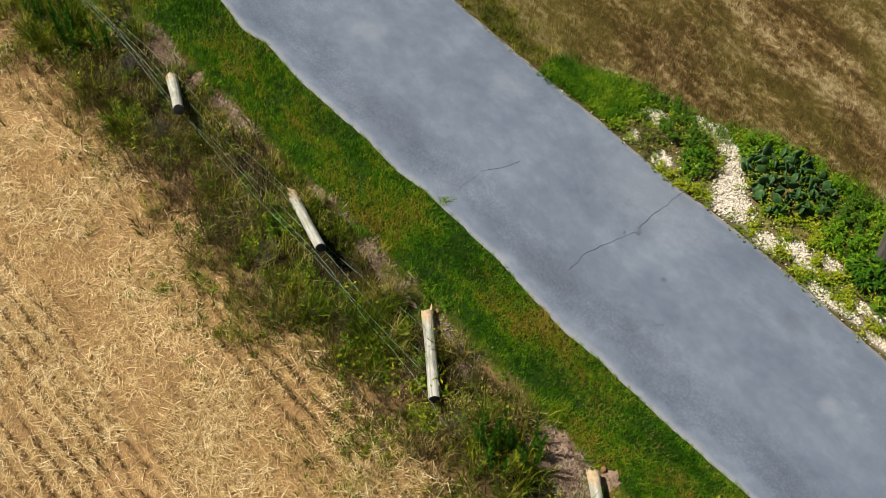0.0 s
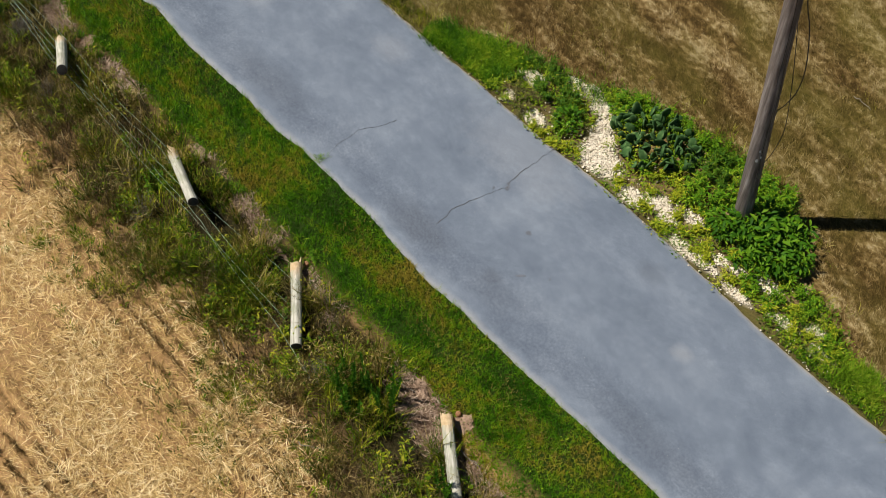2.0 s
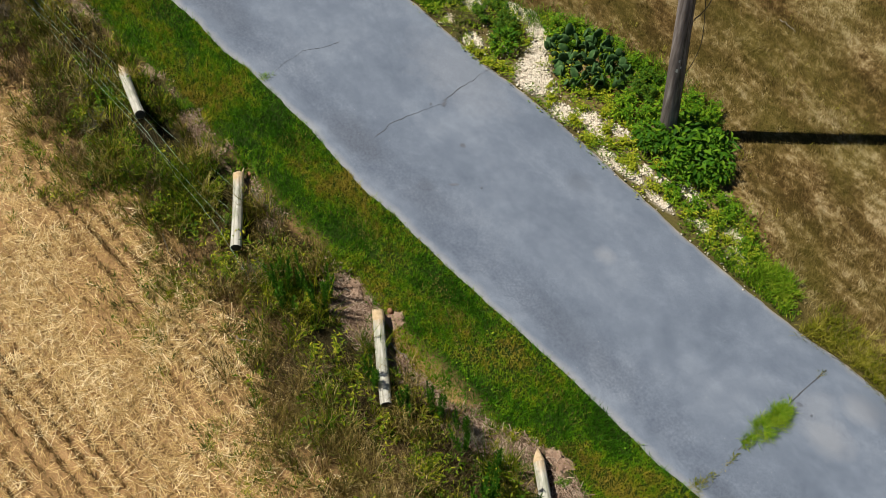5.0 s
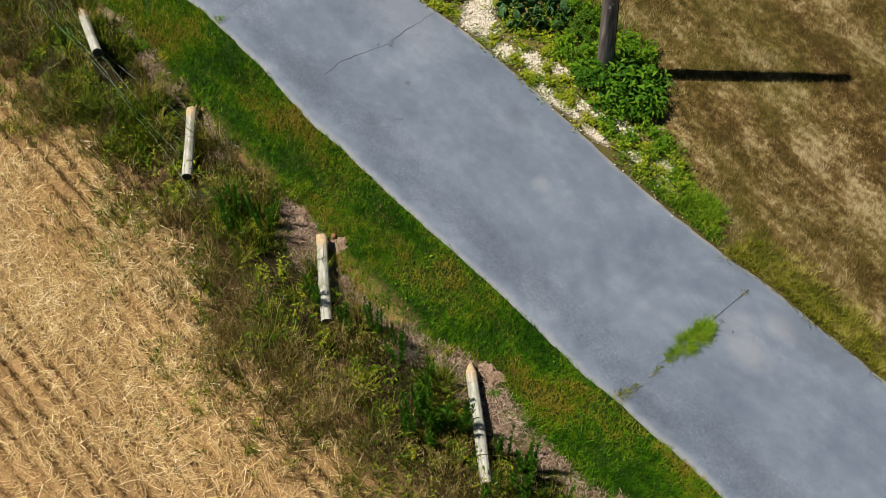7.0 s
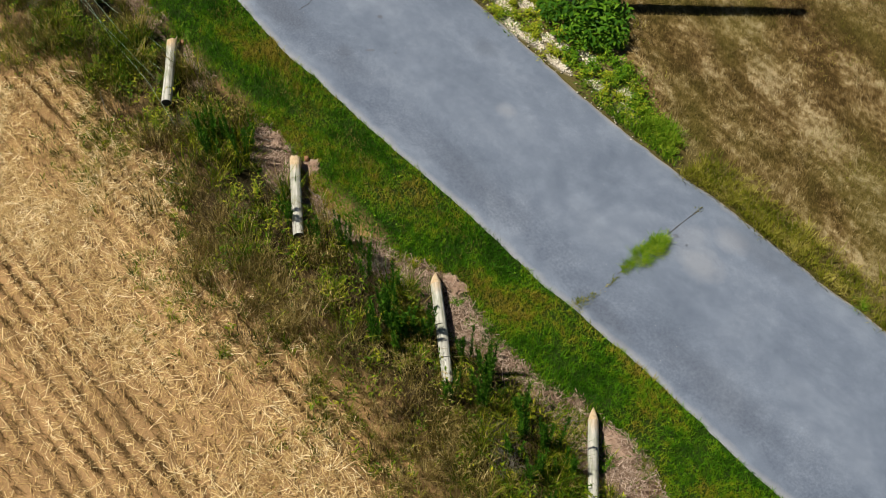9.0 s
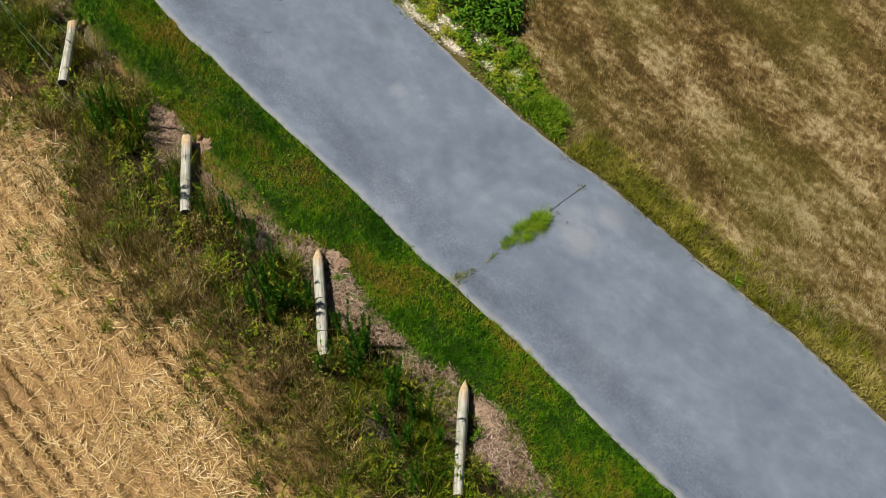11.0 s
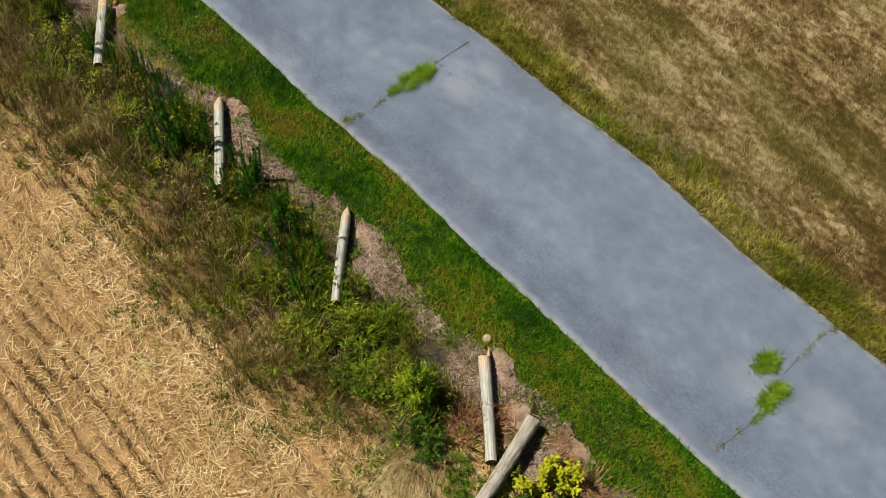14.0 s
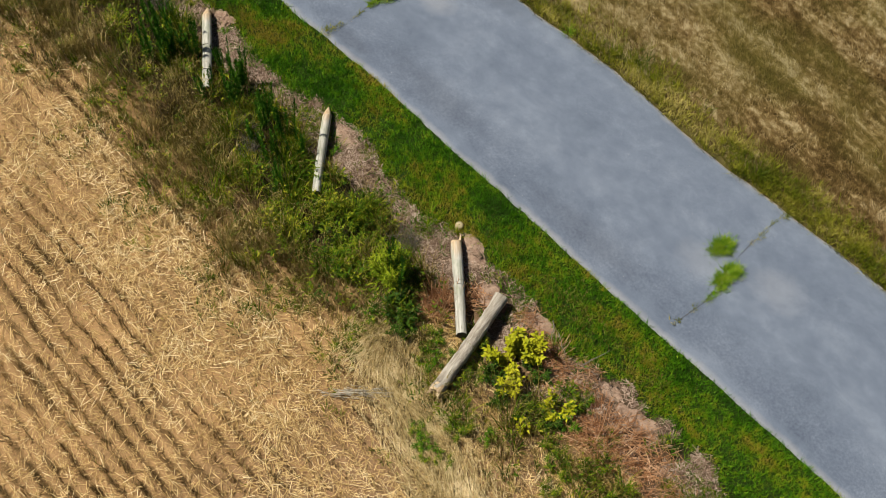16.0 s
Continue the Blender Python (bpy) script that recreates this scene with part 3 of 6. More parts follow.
M_POST = post_material()
M_FRESH = plain_mat("fresh_wood", (0.52, 0.36, 0.19), (0.74, 0.56, 0.34), 9.0, (2, 2, 2), 0.75, 0.4, 0.005)
M_DARKEND = plain_mat("dark_end_grain", (0.025, 0.024, 0.02), (0.06, 0.055, 0.045), 20.0)
M_LOG = plain_mat("grey_log", (0.26, 0.215, 0.155), (0.70, 0.63, 0.51), 5.0, (0.7, 4, 4), 0.85, 0.9, 0.02, 30.0)
M_WIRE = plain_mat("galvanised_wire", (0.30, 0.45, 0.32), (0.52, 0.64, 0.48), 6.0, rough=0.5)
M_TUFT = plant_mat("crack_grass", [(0.0, (0.045, 0.12, 0.003)), (0.5, (0.15, 0.28, 0.008)), (1.0, (0.36, 0.42, 0.04))], 4.0, island=0.7)
M_CABLE = plain_mat("dark_cable", (0.03, 0.028, 0.022), (0.07, 0.06, 0.045), 6.0, rough=0.6)
M_TAG = plain_mat("pale_tag", (0.5, 0.5, 0.48), (0.75, 0.74, 0.7), 20.0)
M_STONE = plant_mat("white_stone", [(0.0, (0.50, 0.41, 0.30)), (0.35, (0.76, 0.66, 0.52)), (1.0, (0.93, 0.86, 0.72))], 3.0, island=0.7, rough=0.85, through_light=0.0)
M_CACTUS = plant_mat("cactus_pad", [(0.0, (0.022, 0.058, 0.018)), (0.5, (0.055, 0.120, 0.036)), (1.0, (0.20, 0.29, 0.11))], 5.0, through_light=0.0, island=0.2, gain=5.0)


def pole_material():
    m, nt, bsdf, link = start("old_pole")
    grain = noise_node(nt, 22.0, 5.0, (1, 1, 0.05))
    r = ramp_node(nt, [(0.25, (0.06, 0.048, 0.040)), (0.5, (0.18, 0.15, 0.13)), (0.75, (0.36, 0.32, 0.29))])
    link(grain, r.inputs[0])
    big = ramp_node(nt, [(0.3, (0.75, 0.73, 0.72)), (0.7, (1.15, 1.14, 1.14))])
    link(noise_node(nt, 2.0, 4.0), big.inputs[0])
    link(mix_node(nt, 0.8, r.outputs[0], big.outputs[0], "MULTIPLY"), bsdf.inputs["Base Color"])
    bsdf.inputs["Roughness"].default_value = 0.85
    bump_node(nt, link, bsdf, grain, 0.8, 0.012)
    return m


M_POLE = pole_material()

# ---- ground: one sheet to the horizon ----
def axis(a, b, step, far):
    inner = np.arange(a, b + step / 2, step)
    out = np.array([0.4, 1.0, 2.2, 5, 12, 30, 80, 200, far])
    return np.concatenate([(a - out)[::-1], inner, b + out])


def build_ground():
    xs, ys = axis(X0, X1, 0.12, 900), axis(-3.8, 16.3, 0.039, 900)
    gx, gy = np.meshgrid(xs, ys, indexing="ij")
    v = np.stack([gx, gy, ground_z(gx, gy)], -1).reshape(-1, 3)
    i, j = np.meshgrid(np.arange(len(xs) - 1), np.arange(len(ys) - 1), indexing="ij")
    k = (i * len(ys) + j).ravel()
    f = np.stack([k, k + len(ys), k + len(ys) + 1, k + 1], 1)
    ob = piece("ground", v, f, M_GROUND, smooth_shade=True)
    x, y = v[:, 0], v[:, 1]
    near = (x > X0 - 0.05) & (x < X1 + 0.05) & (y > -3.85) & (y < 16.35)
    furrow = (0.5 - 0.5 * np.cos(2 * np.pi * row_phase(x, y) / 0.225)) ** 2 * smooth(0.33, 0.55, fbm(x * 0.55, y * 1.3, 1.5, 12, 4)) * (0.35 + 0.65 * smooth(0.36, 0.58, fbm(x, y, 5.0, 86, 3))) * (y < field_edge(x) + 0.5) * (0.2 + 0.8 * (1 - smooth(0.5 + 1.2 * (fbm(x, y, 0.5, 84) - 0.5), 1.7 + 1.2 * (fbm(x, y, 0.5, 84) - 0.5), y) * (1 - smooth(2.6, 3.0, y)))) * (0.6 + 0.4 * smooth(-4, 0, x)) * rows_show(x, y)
    cover = np.stack([thatch_cover(x, y), strip_shade_floor(x, y), furrow, on_gravel(x, y)], 1) * near[:, None]
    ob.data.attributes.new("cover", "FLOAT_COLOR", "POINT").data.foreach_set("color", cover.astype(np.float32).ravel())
    tagged(ob, "dry earth with stubble field, weedy fence strip and parched lawn", "ground", kind="structure")


def build_road():
    xs = axis(X0, X1, 0.04, 900)
    across = np.array([0.0, 0.006, 0.02, 0.07, 0.25, 0.5, 0.75, 0.93, 0.98, 0.994, 1.0])
    drop = np.array([-0.09, -0.012, -0.003, 0, 0.006, 0.012, 0.006, 0, -0.003, -0.012, -0.09])
    L, R = road_left(xs), road_right(xs)
    y = L[:, None] + (R - L)[:, None] * across[None]
    z = drop[None] + 0.012 * (fbm(np.repeat(xs[:, None], len(across), 1), y, 0.6, 41) - 0.5) * (across * (1 - across) * 4)[None]
    v = np.stack([np.repeat(xs[:, None], len(across), 1), y, z], -1).reshape(-1, 3)
    i, j = np.meshgrid(np.arange(len(xs) - 1), np.arange(len(across) - 1), indexing="ij")
    k = (i * len(across) + j).ravel()
    f = np.stack([k, k + len(across), k + len(across) + 1, k + 1], 1)
    ob = piece("road", v, f, M_ASPHALT, smooth_shade=True)
    ob.data.attributes.new("across", "FLOAT", "POINT").data.foreach_set("value", np.tile(across, len(xs)).astype(np.float32))
    return tagged(ob, "narrow weathered blue-grey asphalt lane with cracks and stains", "road", kind="structure")


def road_z(x, y):
    L, R = road_left(np.array([x]))[0], road_right(np.array([x]))[0]
    a = np.clip((y - L) / (R - L), 0, 1)
    return float(0.012 * min(1, 2 * min(a, 1 - a)) + 0.012 * (fbm(np.array([x]), np.array([y]), 0.6, 41)[0] - 0.5) * a * (1 - a) * 4)


def crack(road, knots, width, seed, wobble=0.05):
    """A dark ragged crack through the knots, a little sunken dirt that lies flush with the surface."""
    r = np.random.default_rng(seed)
    pts = []
    for (ax, ay), (bx, by) in zip(knots, knots[1:]):
        n = max(3, int(math.hypot(bx - ax, by - ay) / 0.035))
        for i in range(n):
            t = i / n
            pts.append((ax + (bx - ax) * t, ay + (by - ay) * t))
    pts = np.array(pts)
    pts[:, 0] += 0.35 * wobble * (fbm(pts[:, 1], np.full(len(pts), seed + 9), 14.0, seed, 2) - 0.5) * 2
    pts[:, 0] += wobble * (fbm(pts[:, 1], np.full(len(pts), seed), 3.0, seed, 4) - 0.5) * 2
    w = width * (0.4 + 1.2 * r.random(len(pts))) * 0.5 * (0.55 + 0.8 * smooth(0.3, 0.62, fbm(pts[:, 1], pts[:, 0], 2.2, seed + 40, 3)))
    z = np.array([road_z(x, y) + 0.004 for x, y in pts])
    v = np.concatenate([np.stack([pts[:, 0] - w, pts[:, 1], z], 1), np.stack([pts[:, 0] + w, pts[:, 1], z], 1)])
    n = len(pts)
    f = np.array([[i, i + n, i + n + 1, i + 1] for i in range(n - 1)])
    piece("crack", v, f, M_CRACK, road, "dark ragged crack")


def stain(road, x, y, a, b, turn, seed, name="stain"):
    r = np.random.default_rng(seed)
    n = 18
    t = np.arange(n) * 2 * np.pi / n
    k = 0.7 + 0.5 * r.random(n)
    px, py = a * np.cos(t) * k, b * np.sin(t) * k
    X, Y = x + px * math.cos(turn) - py * math.sin(turn), y + px * math.sin(turn) + py * math.cos(turn)
    v = [(x, y, road_z(x, y) + 0.004)] + [(p, q, road_z(p, q) + 0.003) for p, q in zip(X, Y)]
    piece(name, v, np.array([[0, i + 1, (i + 1) % n + 1] for i in range(n)]), M_STAIN, road)


build_ground()
road = build_road()
crack(road, [(-5.95, 7.15), (-5.97, 7.5), (-5.86, 7.95), (-5.72, 8.36), (-5.84, 8.8), (-5.79, 9.25), (-5.75, 9.42)], 0.007, 3, 0.07)
crack(road, [(-7.98, 6.62), (-8.02, 7.0), (-8.05, 7.4), (-7.88, 7.7), (-7.8, 8.0)], 0.005, 5)
crack(road, [(-13.1, 7.5), (-12.7, 7.9), (-12.6, 8.3), (-12.1, 8.6)], 0.007, 8)
crack(road, [(1.06, 7.4), (1.07, 8.3), (1.08, 9.17)], 0.012, 6, 0.012)
crack(road, [(8.40, 6.9), (8.44, 7.45), (8.30, 8.0), (8.22, 8.7)], 0.007, 7, 0.02)
stain(road, -5.72, 8.36, 0.035, 0.06, 0.3, 11)
stain(road, -5.86, 8.21, 0.02, 0.03, 0.3, 16)
stain(road, -5.77, 8.42, 0.03, 0.025, 0.1, 17)
stain(road, -4.93, 8.04, 0.05, 0.035, 0.1, 18)
stain(road, -4.48, 7.46, 0.02, 0.075, -0.7, 14)
stain(road, 1.17, 8.48, 0.045, 0.03, 0.2, 15)
stain(road, 1.04, 8.46, 0.02, 0.03, 0.2, 19)
stain(road, 1.38, 8.47, 0.02, 0.025, 0.2, 20)
stain(road, -4.16, 7.72, 0.012, 0.02, 0.2, 21)

# ---- stubble field ----
def flat_straws(P, length, width, heading, tilt):
    n = len(P)
    d = np.stack([np.cos(heading) * np.cos(tilt), np.sin(heading) * np.cos(tilt), np.sin(tilt)], 1)
    s = np.stack([-np.sin(heading), np.cos(heading), rng.uniform(-0.4, 0.4, n)], 1)
    half, w = (np.broadcast_to(length, n) * 0.5)[:, None], (np.broadcast_to(width, n) * 0.5)[:, None]
    v = np.stack([P - d * half - s * w, P - d * half + s * w, P + d * half + s * w, P + d * half - s * w], 1).reshape(-1, 3)
    return v, np.arange(4 * n).reshape(-1, 4)


def stuff(name, chunk, material, label, category):
    ob = piece(name, chunk[0], chunk[1], material)
    return tagged(ob, label, category, kind="stuff")


def in_field(x, y):
    return 1 - smooth(-0.3, 0.3, y - field_edge(x))


def straw_cover(x, y):
    row = 0.5 + 0.5 * np.cos(2 * np.pi * row_phase(x, y) / 0.225)
    swath = np.maximum(smooth(0.40, 0.66, fbm(x * 0.35, y, 0.8, 14)) * (0.35 + 0.65 * smooth(1.0, 2.0, y)), 0.8 * smooth(1.0, 1.7, y) * (1 - smooth(2.5, 3.0, y)))
    return in_field(x, y) * (0.05 + 0.45 * swath + 0.5 * row ** 1.5 * (1 - 0.6 * swath)) * (0.55 + 0.45 * fbm(x, y, 3.0, 15)) * (1 + 0.6 * (1 - smooth(-5, -2, x)))


P = scatter(360000, X0, X1, -3.6, 4.2, straw_cover)
P[:, 2] += rng.uniform(0.003, 0.04, len(P))
stuff("straw_litter", flat_straws(P, rng.uniform(0.04, 0.20, len(P)), rng.uniform(0.003, 0.008, len(P)), rng.normal(0.3, 1.1, len(P)), rng.normal(0, 0.22, len(P))),
      M_STRAW, "pale chopped straw lying over the harvested field", "straw")


def row_points(n):
    rows = np.arange(-3.6, 4.4, 0.225)
    y = rows[rng.integers(0, len(rows), n)] + 0.1125
    x = rng.uniform(X0, X1, n)
    y = y - (row_phase(x, y) - y) + rng.normal(0, 0.022, n)
    keep = rng.random(n) < (1 - smooth(-0.2, 0.8, y - field_edge(x))) * (0.3 + 0.7 * smooth(0.36, 0.56, fbm(x * 0.9, y * 1.8, 1.3, 16))) * (0.35 + 0.65 * smooth(0.4, 0.6, fbm(x, y, 9.0, 19, 2))) * (1 - 0.65 * smooth(0.9, 1.8, y) * (1 - smooth(2.5, 3.0, y))) * rows_show(x, y)
    x, y = x[keep], y[keep]
    return np.stack([x, y, ground_z(x, y)], 1)


P = row_points(460000)
M_STUBBLE = plant_mat("stubble", [(0.0, (0.07, 0.045, 0.012)), (0.45, (0.20, 0.135, 0.045)), (0.8, (0.50, 0.37, 0.16)), (1.0, (0.78, 0.62, 0.33))], 1.0, (0.4, 1, 1), 0.6, 0.7, 0.05)
stuff("stubble_rows", blades(P, rng.uniform(0.06, 0.19, len(P)), rng.uniform(0.005, 0.010, len(P)), rng.uniform(0, 6.28, len(P)), rng.uniform(0, 0.6, len(P))),
      M_STUBBLE, "short cut stubble standing in straight rows", "stubble")

# green seedlings between the rows
P = scatter(9000, X0, X1, -3.4, 3.6, lambda x, y: in_field(x, y) * smooth(0.56, 0.75, fbm(x, y, 1.1, 18)))
stuff("field_seedlings", blades(P, rng.uniform(0.05, 0.12, len(P)), 0.012, rng.uniform(0, 6.28, len(P)), rng.uniform(0.3, 1.0, len(P))), M_GREENWEED, "small green seedlings sprouting between stubble rows", "weeds")


# ---- mown verge ----
def on_verge(x, y):
    return smooth(-0.10, 0.10, y - verge_low(x) - 0.3 * (fbm(x, y, 3.0, 56) - 0.5)) * (1 - smooth(-0.02, 0.03, y - road_left(x))) * (0.55 + 0.45 * smooth(0.3, 0.55, fbm(x, y, 2.2, 57))) * (1 - 0.96 * bare(x, y))


P = scatter(330000, X0, X1, 4.9, 6.68, on_verge)
rise = 0.45 + 1.1 * fbm(P[:, 0], P[:, 1], 13.0, 91, 2)
stuff("verge_grass", blades(P, rng.uniform(0.04, 0.11, len(P)) * rise, rng.uniform(0.006, 0.013, len(P)), rng.uniform(0, 6.28, len(P)), rng.uniform(0.15, 1.1, len(P))),
      M_VERGE, "short mown green grass beside the asphalt", "grass")
P = scatter(9000, X0, X1, 5.3, 6.5, lambda x, y: on_verge(x, y) * smooth(0.55, 0.75, fbm(x, y, 1.4, 59)))
a = rng.uniform(0, 6.28, len(P))
P[:, 2] += 0.03
stuff("clover", leaves(P, np.stack([np.cos(a), np.sin(a), rng.uniform(0.0, 0.5, len(P))], 1), rng.uniform(0.025, 0.05, len(P)), rng.uniform(0.015, 0.03, len(P))),
      M_LUSH, "broad green clover leaves in the mown grass", "clover")

BROWNED = [(-4.6, 6.1, 0.7, 0.28), (-2.7, 5.95, 0.8, 0.3), (7.4, 5.95, 0.9, 0.3), (8.5, 6.0, 0.6, 0.2), (-12.8, 6.2, 0.6, 0.3), (-10.6, 6.25, 0.5, 0.2), (-0.3, 5.75, 0.4, 0.18), (5.9, 6.0, 0.5, 0.2), (-6.6, 6.2, 0.4, 0.2), (-1.2, 6.2, 0.5, 0.15)]


def browned(x, y):
    k = np.zeros_like(x)
    for cx, cy, rx, ry in BROWNED:
        k = np.maximum(k, np.exp(-((x - cx) / rx) ** 2 - ((y - cy) / ry) ** 2))
    return k * on_verge(x, y) * (0.3 + 0.7 * smooth(0.35, 0.6, fbm(x, y, 5.0, 69)))


P = scatter(110000, X0, X1, 5.2, 6.6, browned)
P[:, 2] += 0.02
stuff("verge_dry_grass", blades(P, rng.uniform(0.04, 0.10, len(P)), rng.uniform(0.005, 0.011, len(P)), rng.uniform(0, 6.28, len(P)), rng.uniform(0.15, 1.1, len(P))),
      plant_mat("verge_dry_grass", [(0.0, (0.065, 0.062, 0.006)), (0.5, (0.17, 0.135, 0.02)), (1.0, (0.40, 0.30, 0.10))], 2.0, island=0.6), "olive-brown dried patches in the mown grass", "grass")

# ---- parched lawn beyond the road ----
BED_X = [-9.2, -8.5, -7.6, -6.5, -5.6, -4.5, -3.4, -2.5, -1.7, -1.0, -0.4, 0.3, 0.8]
BED_Y = [9.3, 9.65, 10.2, 10.6, 11.05, 11.25, 11.35, 11.0, 10.45, 10.15, 9.8, 9.55, 9.3]


def bed_top(x):
    return np.interp(x, BED_X, BED_Y)


def on_lawn(x, y):
    return smooth(0.0, 0.15, y - np.maximum(road_right(x), bed_top(x))) * (0.45 + 0.55 * smooth(0.3, 0.6, fbm(x * 0.4, y, 1.3, 61)))


P = scatter(470000, X0, X1, 9.3, 16.2, on_lawn)
comb = 2.6 + 2.2 * (fbm(P[:, 0], P[:, 1], 0.5, 63) - 0.5)
lift = 0.4 + 1.2 * fbm(P[:, 0], P[:, 1], 4.0, 93, 2)
stuff("lawn_grass", blades(P, rng.uniform(0.05, 0.13, len(P)) * lift, rng.uniform(0.004, 0.008, len(P)), comb + rng.normal(0, 0.9, len(P)), rng.uniform(0.5, 1.35, len(P))),
      M_LAWN, "parched brown lawn grass mown in streaks", "grass")
C = scatter(5000, X0, X1, 9.4, 16.2, lambda x, y: on_lawn(x, y) * smooth(0.42, 0.68, fbm(x * 0.4, y, 1.6, 64)))
stuff("lawn_tussocks", tussocks(C, 14, 0.06, 0.11, 0.006, 1.1, 0.2), M_LAWN, "tufts of longer bleached grass in the lawn", "grass")


def fringe(x, y):
    k = y - np.maximum(road_right(x), np.where(x < 0.3, bed_top(x), 0))
    return smooth(-0.06, 0.02, k) * (1 - smooth(0.2, 0.75, k)) * np.where(bed_top(x) > road_right(x) + 0.1, 0.03, 1.0) * (0.45 + 0.6 * smooth(0.35, 0.6, fbm(x, y, 1.3, 65)))


C = scatter(52000, X0, X1, 9.2, 12.2, fringe)
stuff("fringe_grass", tussocks(C, 9, 0.055, 0.145, 0.008, 0.9, 0.1, 0.6 + 0.9 * fbm(C[:, 0], C[:, 1], 3.0, 66)), M_FRINGE, "yellow-green uncut grass along the asphalt edge", "grass")
P = scatter(40000, X0, X1, 11.0, 16.2, lambda x, y: on_lawn(x, y) * smooth(0.58, 0.75, fbm(x, y, 0.45, 67)))
stuff("lawn_green_patches", blades(P, rng.uniform(0.05, 0.11, len(P)), 0.007, rng.uniform(0, 6.28, len(P)), rng.uniform(0.3, 1.1, len(P))), M_FRINGE, "greener patches in the parched lawn", "grass")


M_PALESTRAW = plant_mat("pale_straw", [(0.0, (0.32, 0.185, 0.06)), (0.45, (0.62, 0.42, 0.155)), (1.0, (0.95, 0.79, 0.46))], 2.0, (1, 1, 1), 0.7, 0.5, 0.1, 0.3, fleck=0.6, tuft=10.0)
M_TAN = plant_mat("tan_grass", [(0.0, (0.12, 0.10, 0.02)), (0.4, (0.27, 0.205, 0.055)), (0.75, (0.46, 0.345, 0.125)), (1.0, (0.72, 0.57, 0.28))], 1.6, island=0.6, gain=4.0)


# ---- weedy fence strip ----
LUSH_SPOTS = [(-7.7, 4.3, 0.8), (-10.1, 4.6, 0.4), (4.0, 4.45, 0.75), (-0.4, 4.5, 0.6), (-14.6, 4.3, 1.0), (1.2, 4.6, 0.6), (-2.5, 4.55, 0.55), (2.6, 4.6, 0.6), (-4.4, 4.55, 0.5), (-16.5, 4.3, 1.0), (5.4, 4.3, 0.5), (3.4, 3.8, 0.5), (-6.2, 4.2, 0.5)]


def in_strip(x, y):
    thick = smooth(-0.6, 0.5, y - field_edge(x) - 1.0 * (fbm(x, y, 1.7, 70, 4) - 0.5))
    return thick * np.where(x < -4.5, (1 - smooth(-0.1, 0.1, y - verge_low(x))) * (1 - 0.85 * thatch_cover(x, y)), 1 - smooth(-0.12, 0.12, y - thatch_low(x) - 0.2 * (fbm(x, y, 3.0, 60) - 0.5)))


def clump(x, y):
    return 0.25 + 1.25 * smooth(0.25, 0.8, fbm(x, y, 2.4, 95, 3))


def gaps(x, y):
    """0 in the hollows between the weed clumps."""
    return 0.22 + 0.78 * smooth(0.38, 0.58, fbm(x * 0.85, y, 2.9, 96, 3))


def lushness(x, y):
    k = 1.3 * (fbm(x, y, 1.3, 73) - 0.50 - 0.10 * (1 - smooth(-9.5, -8.0, x)))
    for cx, cy, r in LUSH_SPOTS:
        k = k + 0.6 * np.exp(-((x - cx) ** 2 / (1.6 * r) ** 2 + (y - cy) ** 2 / (0.75 * r) ** 2))
    return np.clip(k, 0, 1) * smooth(3.4, 4.0, y) * (1 - 0.75 * smooth(5.6, 6.3, x))


def green_cover(x, y):
    return in_strip(x, y) * (0.10 + 0.90 * lushness(x, y)) * (1 - 0.6 * smooth(5.7, 6.4, x))


def dry_cover(x, y):
    return in_strip(x, y) * (1 - 0.6 * lushness(x, y)) * (1 - 0.85 * smooth(5.5, 6.2, x)) * (0.3 + 0.7 * smooth(0.35, 0.6, fbm(x, y, 2.2, 71)))


P = scatter(64000, X0, X1, 2.3, 5.3, lambda x, y: dry_cover(x, y) * gaps(x, y) * (0.4 + 0.6 * smooth(3.4, 4.0, y)))
tall = (0.4 + 0.6 * smooth(3.2, 4.3, P[:, 1])) * clump(P[:, 0], P[:, 1])
stuff("dry_weeds", blades(P, rng.uniform(0.10, 0.40, len(P)) * tall, rng.uniform(0.004, 0.009, len(P)), rng.uniform(0, 6.28, len(P)), rng.uniform(0.05, 0.7, len(P)), rng.uniform(0.4, 1.6, len(P))),
      M_DRYWEED, "tangled olive and straw-coloured weeds along the fence", "weeds")
C = scatter(15000, X0, X1, 1.9, 4.5, lambda x, y: np.maximum(dry_cover(x, y), 0.4 * in_strip(x, y)) * (1 - 0.85 * smooth(3.6, 4.2, y)))
stuff("tan_tussocks", tussocks(C, 13, 0.05, 0.24, 0.006, 0.7, 0.05, clump(C[:, 0] + 11, C[:, 1])), M_TAN, "bleached tan grass tufts along the field edge", "grass")
C = scatter(13500, X0, X1, 2.3, 5.2, lambda x, y: dry_cover(x, y) * gaps(x, y) * (0.12 + 0.88 * smooth(3.5, 4.0, y)))
stuff("dry_tussocks", tussocks(C, 17, 0.05, 0.36, 0.008, 0.7, 0.05, clump(C[:, 0], C[:, 1])), M_DRYWEED, "tussocks of dry grass in the fence strip", "weeds")
C = scatter(13000, X0, X1, 2.6, 5.3, lambda x, y: green_cover(x, y) * gaps(x, y))
n = 13
P = np.repeat(C, n, 0) + rng.normal(0, 1, (len(C) * n, 3)) * np.array([0.05, 0.05, 0.0])
P[:, 2] += rng.uniform(0.03, 0.32, len(P)) * np.repeat(rng.uniform(0.35, 1.25, len(C)), n)
a = rng.uniform(0, 6.28, len(P))
